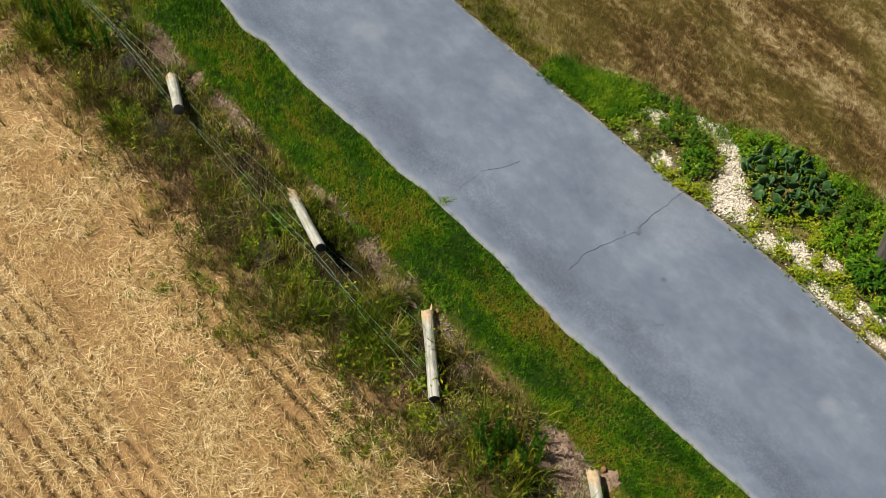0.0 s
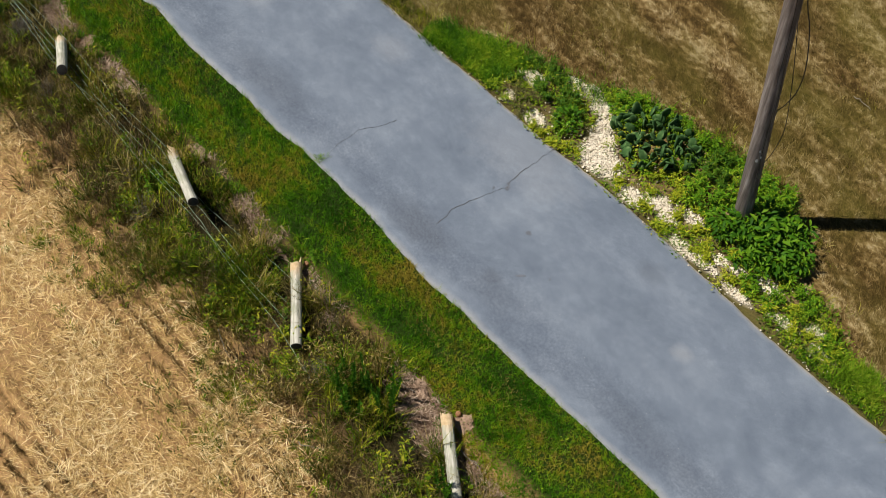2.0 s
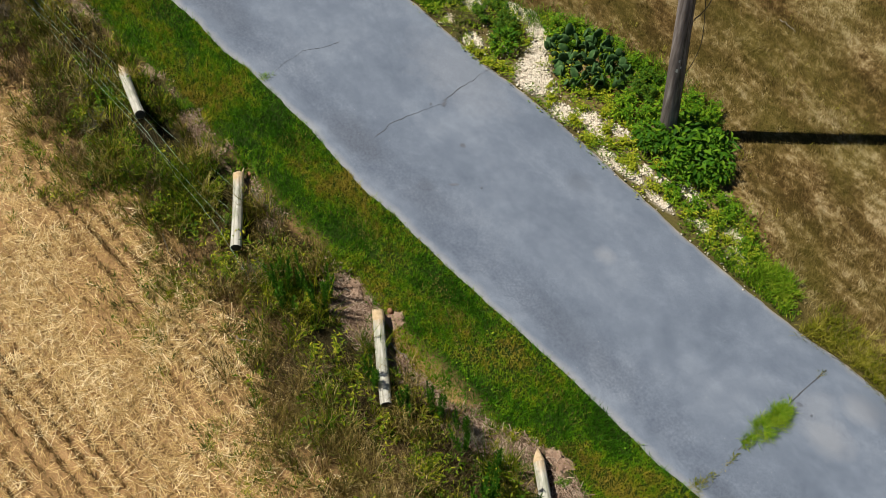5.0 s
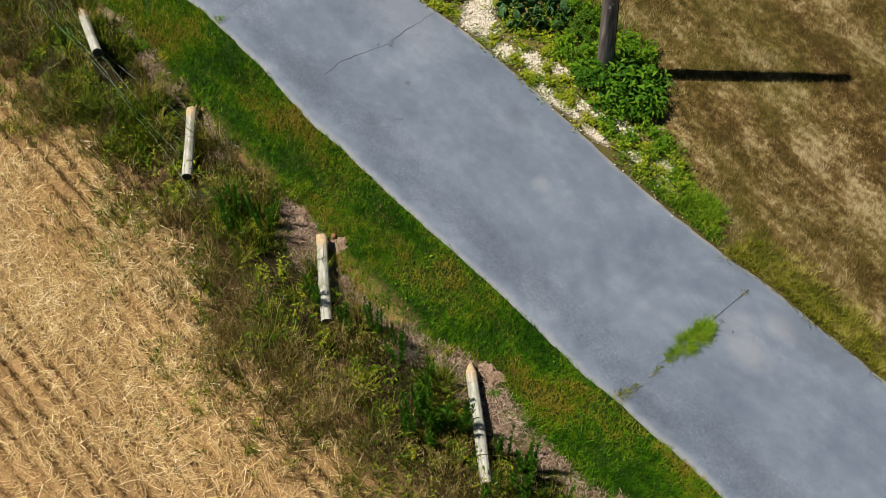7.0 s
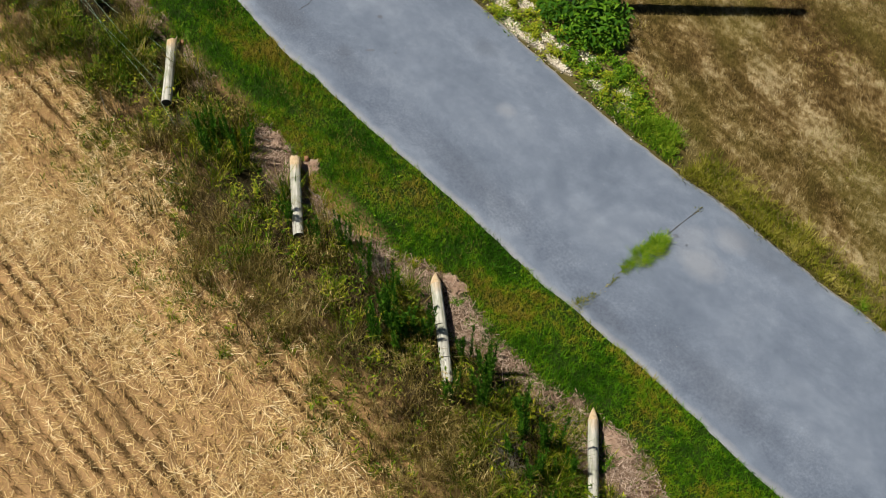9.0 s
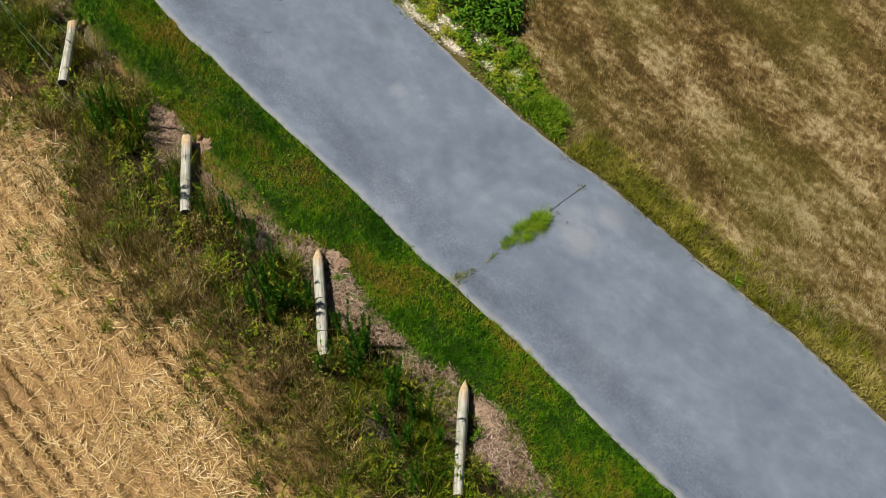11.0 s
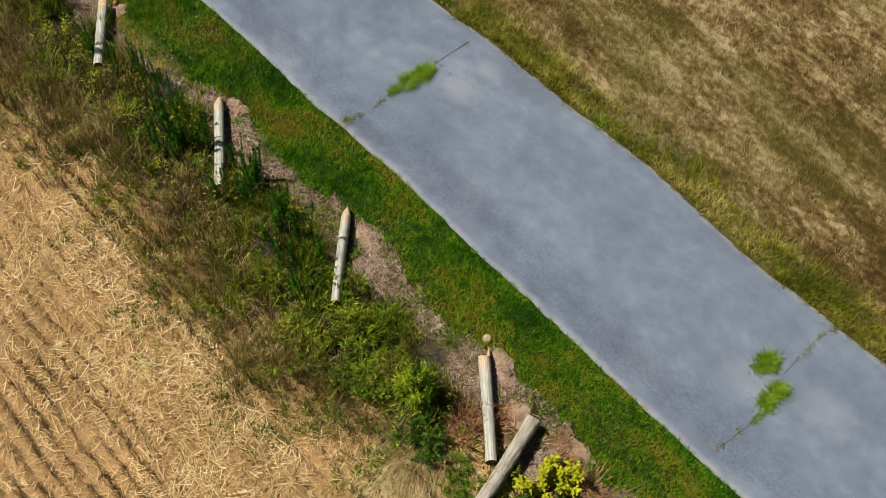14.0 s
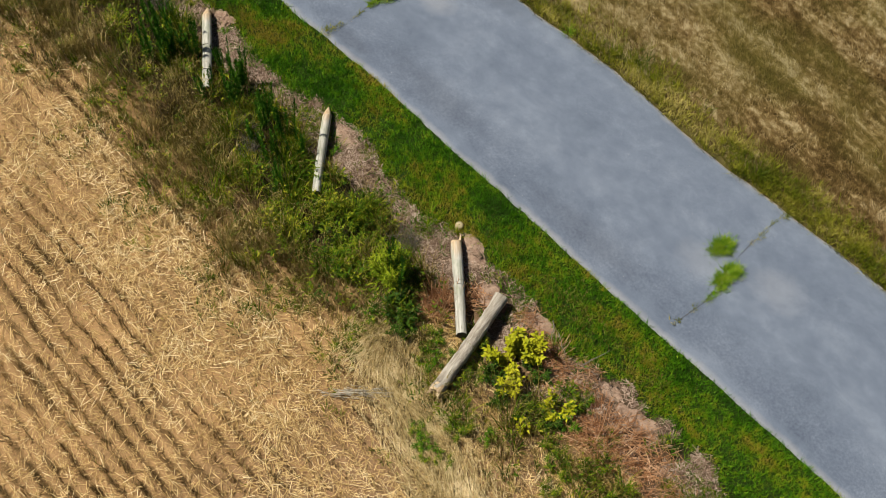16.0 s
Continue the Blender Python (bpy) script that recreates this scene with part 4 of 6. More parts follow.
stuff("green_weeds", leaves(P, np.stack([np.cos(a), np.sin(a), rng.uniform(-0.2, 0.9, len(P))], 1), rng.uniform(0.03, 0.10, len(P)), rng.uniform(0.010, 0.032, len(P)), 0.2),
      M_GREENWEED, "low leafy green weeds growing through dry grass", "weeds")
C = scatter(17000, X0, X1, 2.6, 5.4, lambda x, y: green_cover(x, y) * gaps(x, y))
stuff("green_strip_grass", tussocks(C, 18, 0.045, 0.40, 0.010, 0.7, 0.05, clump(C[:, 0], C[:, 1])),
      M_GREENWEED, "uncut green grass among the fence weeds", "grass")


P = scatter(150000, X0, X1, 1.8, 4.6, lambda x, y: np.exp(-((y - field_edge(x) - 0.15 - 0.7 * (fbm(x, y, 0.9, 87) - 0.5)) / 0.5) ** 2) * (0.25 + 0.75 * (0.5 - 0.5 * np.cos(2 * np.pi * row_phase(x, y) / 0.225))) * (0.15 + 0.85 * smooth(0.42, 0.62, fbm(x * 0.6, y, 2.2, 88))))
stuff("edge_scrub", blades(P, rng.uniform(0.05, 0.17, len(P)), rng.uniform(0.005, 0.011, len(P)), rng.uniform(0, 6.28, len(P)), rng.uniform(0.1, 0.9, len(P))),
      plant_mat("edge_scrub", [(0.0, (0.06, 0.045, 0.008)), (0.4, (0.16, 0.125, 0.018)), (0.7, (0.29, 0.25, 0.03)), (1.0, (0.56, 0.43, 0.15))], 1.6, fleck=0.6, tuft=8.0), "low brownish scrub where weeds thin out into stubble", "weeds")
M_GOLD = plant_mat("golden_grass", [(0.0, (0.045, 0.036, 0.007)), (0.4, (0.135, 0.102, 0.02)), (0.75, (0.30, 0.22, 0.055)), (1.0, (0.58, 0.45, 0.18))], 1.7, island=0.6, gain=4.0, fleck=0.4)
C = scatter(14000, X0, X1, 2.6, 5.2, lambda x, y: in_strip(x, y) * (1 - 0.8 * lushness(x, y)) * (1 - 0.7 * smooth(5.5, 6.2, x)) * smooth(0.40, 0.62, fbm(x, y, 1.4, 72)) * gaps(x, y) * (0.35 + 0.65 * smooth(-6.5, -4, x)))
stuff("golden_grass", tussocks(C, 11, 0.045, 0.42, 0.006, 0.45, 0.0, clump(C[:, 0] + 7, C[:, 1])), M_GOLD, "golden dry grass standing upright among the fence weeds", "grass")
k = rng.integers(0, len(C), 6500)
D = scatter(7000, -4.5, X1, 2.4, 4.6, lambda x, y: np.exp(-((y - field_edge(x) - 0.45) / 0.42) ** 2) * smooth(-4.5, -3, x) * (1 - smooth(5, 6, x)) * (0.3 + 0.7 * smooth(0.38, 0.58, fbm(x, y, 1.8, 74))))
stuff("field_edge_grass", tussocks(D, 10, 0.05, 0.34, 0.006, 0.5, 0.0, clump(D[:, 0] + 5, D[:, 1])), M_TAN, "tan dry grass standing along the field edge", "grass")
P = C[k] + rng.normal(0, 1, (len(k), 3)) * [0.06, 0.06, 0.0]
P[:, 2] += 0.36 * rng.uniform(0.5, 1.1, len(P)) * clump(P[:, 0] + 7, P[:, 1])
a = rng.uniform(0, 6.28, len(P))
stuff("seed_heads", leaves(P, np.stack([np.cos(a), np.sin(a), rng.uniform(0.3, 2.0, len(P))], 1), rng.uniform(0.05, 0.10, len(P)), rng.uniform(0.006, 0.011, len(P)), 0.3), M_TAN, "pale nodding seed heads of the dry grass", "grass")
BROWN = [(-0.6, 4.05, 0.5), (0.9, 4.0, 0.5), (3.0, 4.3, 0.5), (-3.0, 3.8, 0.6), (-7.3, 3.9, 0.5), (-11.0, 4.4, 0.7), (-11.6, 3.8, 0.6), (-9.8, 4.5, 0.45), (-8.6, 3.7, 0.5), (-12.8, 4.5, 0.5), (-12.0, 4.3, 0.7), (-13.2, 4.0, 0.5), (-10.3, 4.0, 0.6), (-9.0, 4.1, 0.6), (-5.6, 4.2, 0.6), (-4.9, 4.0, 0.6), (-3.6, 4.0, 0.5), (2.2, 4.4, 0.55), (1.7, 4.3, 0.4), (-1.4, 4.7, 0.4), (-2.2, 4.3, 0.4)]


def brown_cover(x, y):
    k = 0.25 * smooth(0.5, 0.7, fbm(x, y, 1.5, 97))
    for cx, cy, r in BROWN:
        k = k + np.exp(-((x - cx) ** 2 / (1.2 * r) ** 2 + (y - cy) ** 2 / (0.7 * r) ** 2))
    return np.clip(k, 0, 1) * in_strip(x, y)


C = scatter(10500, X0, X1, 2.7, 5.3, brown_cover)
stuff("brown_weeds", tussocks(C, 14, 0.05, 0.34, 0.006, 0.7, 0.05, clump(C[:, 0] + 3, C[:, 1])), M_BROWNWEED, "dark brown withered weed stalks in the fence strip", "weeds")
C = scatter(9000, X0, X1, 1.2, 4.0, lambda x, y: smooth(-1.5, 0.2, y - field_edge(x)) * smooth(0.48, 0.66, fbm(x, y, 1.6, 98)))
stuff("edge_weeds", tussocks(C, 14, 0.05, 0.15, 0.009, 1.0, 0.15), M_GREENWEED, "low olive weeds creeping into the stubble", "weeds")
P = scatter(260000, X0, X1, -3.4, 4.0, lambda x, y: np.maximum(in_field(x, y), 0.5 * (1 - strip_shade_floor(x, y)) * (y < 4.2)) * smooth(0.36, 0.72, fbm(x, y, 1.2, 99, 4)) * (0.3 + 0.7 * smooth(0.3 - 2.0 * (1 - smooth(-5, -2, x)), 2.2 - 2.0 * (1 - smooth(-5, -2, x)), y)) * (0.65 + 0.6 * (1 - smooth(-5, -2, x))) * (1 - (0.45 - 0.4 * smooth(0.4, 1.5, y)) * (1 - np.cos(2 * np.pi * row_phase(x, y) / 0.225))))
P[:, 2] += rng.uniform(0.006, 0.06, len(P))
stuff("loose_straw", flat_straws(P, rng.uniform(0.05, 0.26, len(P)), rng.uniform(0.004, 0.010, len(P)), rng.normal(0.5, 1.3, len(P)), rng.normal(0, 0.3, len(P))),
      M_PALESTRAW, "bright loose straw stalks in tangled heaps on stubble", "straw")
P = scatter(150000, X0, X1, 4.4, 5.9, lambda x, y: np.minimum(1, 1.3 * thatch_cover(x, y)) * (1 - 0.8 * bare(x, y)))
P[:, 2] += rng.uniform(0.004, 0.05, len(P))
stuff("thatch", flat_straws(P, rng.uniform(0.03, 0.13, len(P)), rng.uniform(0.004, 0.010, len(P)), rng.normal(0.0, 1.2, len(P)), rng.normal(0, 0.35, len(P))),
      M_THATCH, "matted pinkish-grey dead grass under the fence line", "dead grass")


P = scatter(60000, 5.4, X1, 2.9, 5.0, lambda x, y: smooth(5.5, 6.3, x) * in_strip(x, y) * (0.25 + 0.75 * smooth(0.4, 0.6, fbm(x, y, 1.5, 77))))
P[:, 2] += rng.uniform(0.004, 0.05, len(P))
stuff("trampled_straw", flat_straws(P, rng.uniform(0.04, 0.18, len(P)), rng.uniform(0.003, 0.008, len(P)), rng.normal(-0.4, 0.8, len(P)), rng.normal(0, 0.25, len(P))),
      M_STRAW, "trampled dry grass and straw around the log", "dead grass")


C = scatter(2600, X0, X1, 4.7, 5.75, lambda x, y: np.exp(-((y - verge_low(x) + 0.08) / 0.2) ** 2) * smooth(0.4, 0.62, fbm(x, y, 2.0, 79)) * (1 - bare(x, y)))
stuff("verge_sprigs", tussocks(C, 16, 0.05, 0.14, 0.011, 1.0, 0.1), M_LUSH, "bright uncut grass sprigs along the mown edge", "grass")


C = scatter(8500, X0, X1, 4.6, 5.8, lambda x, y: (thatch_cover(x, y) > 0.1) * smooth(0.52, 0.68, fbm(x, y, 2.6, 89)) * (1 - bare(x, y)))
stuff("thatch_sprigs", tussocks(C, 14, 0.05, 0.13, 0.010, 1.0, 0.1), M_GREENWEED, "green sprigs sprouting through matted dead grass", "grass")


def soil_mound(x, y, rx, ry, turn, seed):
    r = np.random.default_rng(seed)
    n, rings = 22, 7
    v, f = [], []
    k = 0.35 + 1.1 * r.random(n)
    k = (k + np.roll(k, 1) + np.roll(k, -1)) / 3
    for i in range(rings + 1):
        q = i / rings
        t = np.arange(n) * 2 * np.pi / n
        px, py = rx * q * k * np.cos(t), ry * q * k * np.sin(t)
        X, Y = x + px * math.cos(turn) - py * math.sin(turn), y + px * math.sin(turn) + py * math.cos(turn)
        Z = ground_z(X, Y) + 0.02 * (1 - q * q) + 0.004 + r.normal(0, 0.006, n)
        v += list(zip(X + r.normal(0, 0.02, n) * q, Y + r.normal(0, 0.02, n) * q, Z))
    for i in range(rings):
        for j in range(n):
            f.append([i * n + j, (i + 1) * n + j, (i + 1) * n + (j + 1) % n, i * n + (j + 1) % n])
    ob = piece("soil_patch", v, np.array(f), M_SOIL, smooth_shade=True)
    tagged(ob, "bare pinkish soil patch where a post stood", "soil", "soil patches", "stuff")


for k, (x, y, rx, ry) in enumerate(SOIL):
    soil_mound(x, y, rx, ry, 0.3 * math.sin(k * 2.1), 100 + k)


# ---- broken fence posts ----
def axis_pose(a, b):
    d = (Vector(b) - Vector(a))
    return Matrix.Translation(a) @ d.to_track_quat("X", "Z").to_matrix().to_4x4()


def turned_log(length, r, seed, sides=16, rings=12, bow=0.006):
    g = np.random.default_rng(seed)
    t = np.arange(sides) * 2 * np.pi / sides
    lobes = 1 + 0.05 * np.cos(2 * t + g.uniform(0, 6)) + g.normal(0, 0.012, sides)
    xs = np.linspace(0, length, rings)
    v = []
    for x in xs:
        q = x / length
        c = (bow * math.sin(math.pi * q) * (1 if seed % 2 else -1), 0.6 * bow * math.sin(math.pi * q))
        rr = r * lobes * (1 + 0.03 * math.sin(5 * q + seed)) * (1.03 - 0.06 * q)
        v.append(np.stack([np.full(sides, x), c[0] + rr * np.cos(t), c[1] + rr * np.sin(t)], 1))
    v = np.concatenate(v)
    f = []
    for i in range(rings - 1):
        for j in range(sides):
            k = (j + 1) % sides
            f.append([i * sides + j, (i + 1) * sides + j, (i + 1) * sides + k, i * sides + k])
    return v, np.array(f), lobes


def broken_end(r, style, seed, lobes):
    """Splintered wood in front of the log's start: rings that narrow, shift or part into spikes."""
    g = np.random.default_rng(seed + 50)
    n = len(lobes)
    t = np.arange(n) * 2 * np.pi / n
    if style == "point":
        reach, side = 0.20, g.uniform(-0.4, 0.4)
        rings = [(0.0, 1.036, 0), (-0.02, 1.0, 0), (-0.09, 0.72, 0.15), (-0.15, 0.38, 0.3), (-reach, 0.06, 0.42)]
        v = [np.stack([x + g.normal(0, 0.006, n) * (x < 0), r * s * (side * 0.9) + r * k * lobes * np.cos(t), -0.2 * s * r + r * k * lobes * np.sin(t)], 1) for x, k, s in rings]
    else:
        spikes = 0.035 + 0.10 * g.random(n) ** 2.5
        if style == "horn":
            spikes = 0.02 + 0.17 * np.exp(-(((t + 0.3 + np.pi) % (2 * np.pi) - np.pi) / 0.5) ** 2) + 0.05 * np.exp(-((t - 3.3) / 0.5) ** 2) + 0.02 * g.random(n)
        v = [np.stack([0.10 + 0.03 * g.random(n), r * 1.032 * lobes * np.cos(t), r * 1.032 * lobes * np.sin(t)], 1), np.stack([np.full(n, 0.0), r * 1.045 * lobes * np.cos(t), r * 1.045 * lobes * np.sin(t)], 1),
             np.stack([-spikes, r * 0.97 * lobes * np.cos(t), r * 0.97 * lobes * np.sin(t)], 1),
             np.stack([-spikes * 0.55 + 0.0, r * 0.62 * np.cos(t), r * 0.62 * np.sin(t)], 1),
             np.stack([0.015 - 0.06 * g.random(n), r * 0.25 * np.cos(t), r * 0.25 * np.sin(t)], 1)]
    rings = len(v)
    v = np.concatenate(v)
    f = []
    for i in range(rings - 1):
        for j in range(n):
            k = (j + 1) % n
            f.append([i * n + j, i * n + k, (i + 1) * n + k, (i + 1) * n + j])
    last = (rings - 1) * n
    for j in range(1, n - 1):
        f.append([last, last + j, last + j + 1, last + j + 1])
    return v, [list(dict.fromkeys(q)) for q in f]


def disc(x, r, lobes):
    n = len(lobes)
    t = np.arange(n) * 2 * np.pi / n
    ring = np.stack([np.full(n, x), r * lobes * np.cos(t), r * lobes * np.sin(t)], 1)
    inner = np.stack([np.full(n, x + 0.006), 0.5 * r * np.cos(t), 0.5 * r * np.sin(t)], 1)
    v = np.concatenate([ring * [1, 0.97, 0.97] + [0, 0, 0], inner, [[x + 0.004, 0, 0]]])
    f = [[j, (j + 1) % n, n + (j + 1) % n, n + j] for j in range(n)] + [[n + j, n + (j + 1) % n, 2 * n] for j in range(n)]
    return v, f


def fence_post(a, b, r, style, seed, label, wraps=()):
    length = (Vector(b) - Vector(a)).length
    post = thing("fence_post", a, label, "fence post", "broken fence posts")
    post.matrix_basis = axis_pose(a, b)
    reach = 0.20 if style == "point" else 0.12
    v, f, lobes = turned_log(length - reach, r, seed)
    v = v + [reach, 0, 0]
    shaft = piece("shaft", v, f, M_POST, post, smooth_shade=True)
    v, f = broken_end(r, style, seed, lobes)
    piece("splintered_end", np.asarray(v) + [reach, 0, 0], f, M_FRESH, post, "pale freshly splintered wood")
    v, f = disc(length, r * 0.97, lobes)
    piece("end_cap", v, f, M_DARKEND, shaft, "dark weathered end grain", True)
    for w in wraps:
        t = np.linspace(0, 2 * np.pi, 19)
        ring = np.stack([w + 0.01 * np.sin(t), (r * 1.09) * np.cos(t), (r * 1.09) * np.sin(t)], 1)
        v, f = tube(ring, 0.006, 5)
        piece("wire_wrap", v, f, M_CABLE, shaft, "dark rusty wire wrapped round the post")
    return post


fence_post((-12.74, 5.0, 0.0), (-11.60, 4.51, 0.58), 0.087, "jag", 1, "grey weathered fence post snapped off and tilted up from the weeds")
fence_post((-9.67, 5.06, 0.0), (-8.32, 4.63, 0.43), 0.078, "jag", 2, "grey weathered fence post snapped off with its end raised", ())
fence_post((-6.80, 5.26, 0.02), (-5.60, 4.37, 0.18), 0.075, "horn", 3, "pale grey fence post broken off and lying in dry weeds")
fence_post((-3.60, 5.29, 0.03), (-2.36, 4.42, 0.10), 0.076, "jag", 4, "pale grey fence post lying with green weeds at its end")
fence_post((-0.64, 5.49, 0.03), (0.80, 4.48, 0.06), 0.075, "point", 5, "pale fence post broken to a point beside bare soil", (0.86, 1.38))
fence_post((2.30, 5.68, 0.03), (3.47, 4.53, 0.06), 0.072, "point", 6, "slim grey fence post broken to a point with dry stalks across")
fence_post((5.38, 5.55, 0.03), (6.62, 4.55, 0.05), 0.080, "horn", 7, "pale split fence post with one long splinter at its broken end")


def log_thing():
    a, b = (6.56, 5.34, 0.10), (7.02, 3.75, 0.06)
    log = thing("log", a, "rough grey-brown log lying across the fence line", "log")
    log.matrix_basis = axis_pose(a, b)
    v, f, lobes = turned_log((Vector(b) - Vector(a)).length, 0.092, 9, 18, 22, 0.02)
    g = np.random.default_rng(4)
    v = v + np.stack([np.zeros(len(v)), g.normal(0, 0.007, len(v)), g.normal(0, 0.007, len(v))], 1)
    trunk = piece("trunk", v, f, M_LOG, log, smooth_shade=True)
    v, f = broken_end(0.090, "jag", 13, lobes)
    v = np.asarray(v) * [-0.8, 1, 1] + [(Vector(b) - Vector(a)).length, 0, 0]
    piece("broken_end", v, [q[::-1] for q in f], M_FRESH, trunk, "pale broken wood")
    v, f = disc(0.0, 0.09, lobes)
    piece("sawn_end", v, f, M_LOG, trunk)


log_thing()


def stub(x, y, r, seed, material=M_FRESH, label="round stub of a snapped fence post in grass"):
    z = float(ground_z(x, y))
    ob = thing("post_stub", (x, y, z), label, "post stub", "post stubs")
    t = np.arange(14) * 2 * np.pi / 14
    g = np.random.default_rng(seed)
    rings = [(-0.1, 1.0), (0.03, 1.0), (0.055, 0.9), (0.065, 0.5), (0.067, 0.1)]
    v = np.concatenate([np.stack([r * k * np.cos(t), r * k * np.sin(t), h + g.normal(0, 0.004, 14)], 1) for h, k in rings])
    f = [[i * 14 + j, i * 14 + (j + 1) % 14, (i + 1) * 14 + (j + 1) % 14, (i + 1) * 14 + j] for i in range(4) for j in range(14)]
    piece("stump", v, f, material, ob, "", True)


stub(5.23, 5.75, 0.065, 3, plain_mat("mossy_wood", (0.34, 0.27, 0.13), (0.60, 0.50, 0.29), 12.0))
M_REDWOOD = plain_mat("reddish_broken_wood", (0.20, 0.075, 0.03), (0.50, 0.26, 0.12), 14.0, bump=0.6)
for k, (x, y) in enumerate([(-12.62, 5.22), (-9.55, 5.26), (-3.5, 5.42), (-6.7, 5.36)]):
    stub(x, y, 0.04, 20 + k, M_REDWOOD, "reddish splintered stub where a post snapped")


# ---- slack fence wires ----
def wire(knots, seed, r=0.0017):
    g = np.random.default_rng(seed)
    pts = []
    for i in range(len(knots) - 1):
        p0, p1, p2, p3 = (np.array(knots[max(0, min(len(knots) - 1, i + k))], float) for k in (-1, 0, 1, 2))
        for t in np.linspace(0, 1, 9)[:-1]:
            pts.append(0.5 * (2 * p1 + (p2 - p0) * t + (2 * p0 - 5 * p1 + 4 * p2 - p3) * t * t + (3 * p1 - p0 - 3 * p2 + p3) * t ** 3))
    pts = np.array(pts) + g.normal(0, 0.004, (len(pts), 3))
    v, f = tube(pts, r, 5)
    ob = piece("fence_wire", v, f, M_WIRE)
    tagged(ob, "slack greenish fence wire strand fallen over weeds", "wire", "fence wires")


wire([(-18.0, 4.75, 0.25), (-16.0, 4.8, 0.3), (-14.0, 4.81, 0.3), (-12.3, 4.62, 0.40), (-11.2, 4.58, 0.28), (-9.7, 4.54, 0.2), (-8.4, 4.53, 0.25), (-7.5, 4.52, 0.2), (-5.9, 4.5, 0.22)], 1)
wire([(-18.0, 4.9, 0.2), (-14.7, 4.84, 0.25), (-13.3, 4.85, 0.25), (-11.7, 4.82, 0.22), (-10.4, 4.83, 0.18), (-9.7, 4.9, 0.15), (-8.9, 4.79, 0.2), (-8.0, 4.85, 0.1), (-7.2, 4.95, 0.08), (-6.4, 4.99, 0.12)], 2)
wire([(-18.0, 4.82, 0.25), (-14.5, 4.78, 0.3), (-12.1, 4.72, 0.33), (-10.6, 4.70, 0.2), (-9.3, 4.72, 0.2), (-8.3, 4.66, 0.36), (-7.0, 4.66, 0.12), (-6.2, 4.72, 0.1)], 3)
wire([(-17.8, 4.66, 0.3), (-14.0, 4.72, 0.32), (-12.0, 4.55, 0.42), (-10.8, 4.66, 0.2), (-9.4, 4.62, 0.15), (-8.2, 4.56, 0.3), (-7.2, 4.45, 0.2), (-6.2, 4.38, 0.25), (-5.0, 4.2, 0.2)], 4)
wire([(-14.2, 4.95, 0.2), (-12.4, 5.0, 0.2), (-10.9, 4.95, 0.1), (-10.0, 4.99, 0.1), (-9.2, 5.0, 0.12)], 5)


# ---- plants that stand out from the weeds ----
def leafy(name, label, category, group, radius, height, count, leaf, width, leaf_mat, stem_mat, seed, place, up=0.5, droop=0.25, stems=9):
    """A leafy plant: stems that fan out from the root, with leaves along their upper part."""
    g = np.random.default_rng(seed)
    ob = thing(name, place, label, category, group)
    a = g.uniform(0, 6.28, stems)
    q = np.sqrt(g.uniform(0.05, 1, stems))
    tips = np.stack([radius * q * np.cos(a), radius * q * np.sin(a), height * (1 - 0.45 * q * q) * g.uniform(0.75, 1.1, stems)], 1)
    roots = tips * [0.18, 0.18, 0] - [0, 0, 0.05]
    piece("stalk_base", *rods(roots, tips, 0.006), stem_mat, ob, kind="stuff")
    k = g.integers(0, stems, count)
    t = g.uniform(0.25, 1.0, count)[:, None]
    P = roots[k] * (1 - t) + tips[k] * t + g.normal(0, 1, (count, 3)) * [0.02, 0.02, 0.015]
    b = g.uniform(0, 6.28, count)
    out = P * [1, 1, 0] / (radius + 1e-6)
    d = np.stack([np.cos(b), np.sin(b), g.uniform(-0.1, 2 * up, count)], 1) + out * 0.9
    piece("foliage", *leaves(P, d, leaf * g.uniform(0.6, 1.25, count), width * g.uniform(0.7, 1.2, count), droop), leaf_mat, ob, kind="stuff")
    return ob


def feathery(place, height, seed, label="dark green feathery upright weed"):
    g = np.random.default_rng(seed)
    ob = thing("feathery_weed", place, label, "weed", "feathery weeds")
    stems = 5
    a = g.uniform(0, 6.28, stems)
    roots = np.stack([0.06 * np.cos(a), 0.06 * np.sin(a), np.full(stems, -0.04)], 1)
    tips = np.stack([0.12 * np.cos(a) + g.normal(0, 0.03, stems), 0.12 * np.sin(a) + g.normal(0, 0.03, stems), height * g.uniform(0.7, 1.0, stems)], 1)
    piece("stalk_base", *rods(roots, tips, 0.007), M_DARKWEED, ob, kind="stuff")
    n = 620
    k = g.integers(0, stems, n)
    t = g.uniform(0.1, 1.0, n)[:, None]
    P = roots[k] * (1 - t) + tips[k] * t
    b = g.uniform(0, 6.28, n)
    d = np.stack([np.cos(b), np.sin(b), g.uniform(0.8, 3.0, n)], 1)
    piece("foliage", *leaves(P, d, g.uniform(0.06, 0.12, n) * (1.15 - 0.6 * t[:, 0]), g.uniform(0.009, 0.016, n), 0.15), M_DARKWEED, ob, kind="stuff")
    return ob


def stand(x, y, dz=0.0):
    return (x, y, float(ground_z(x, y)) + dz)


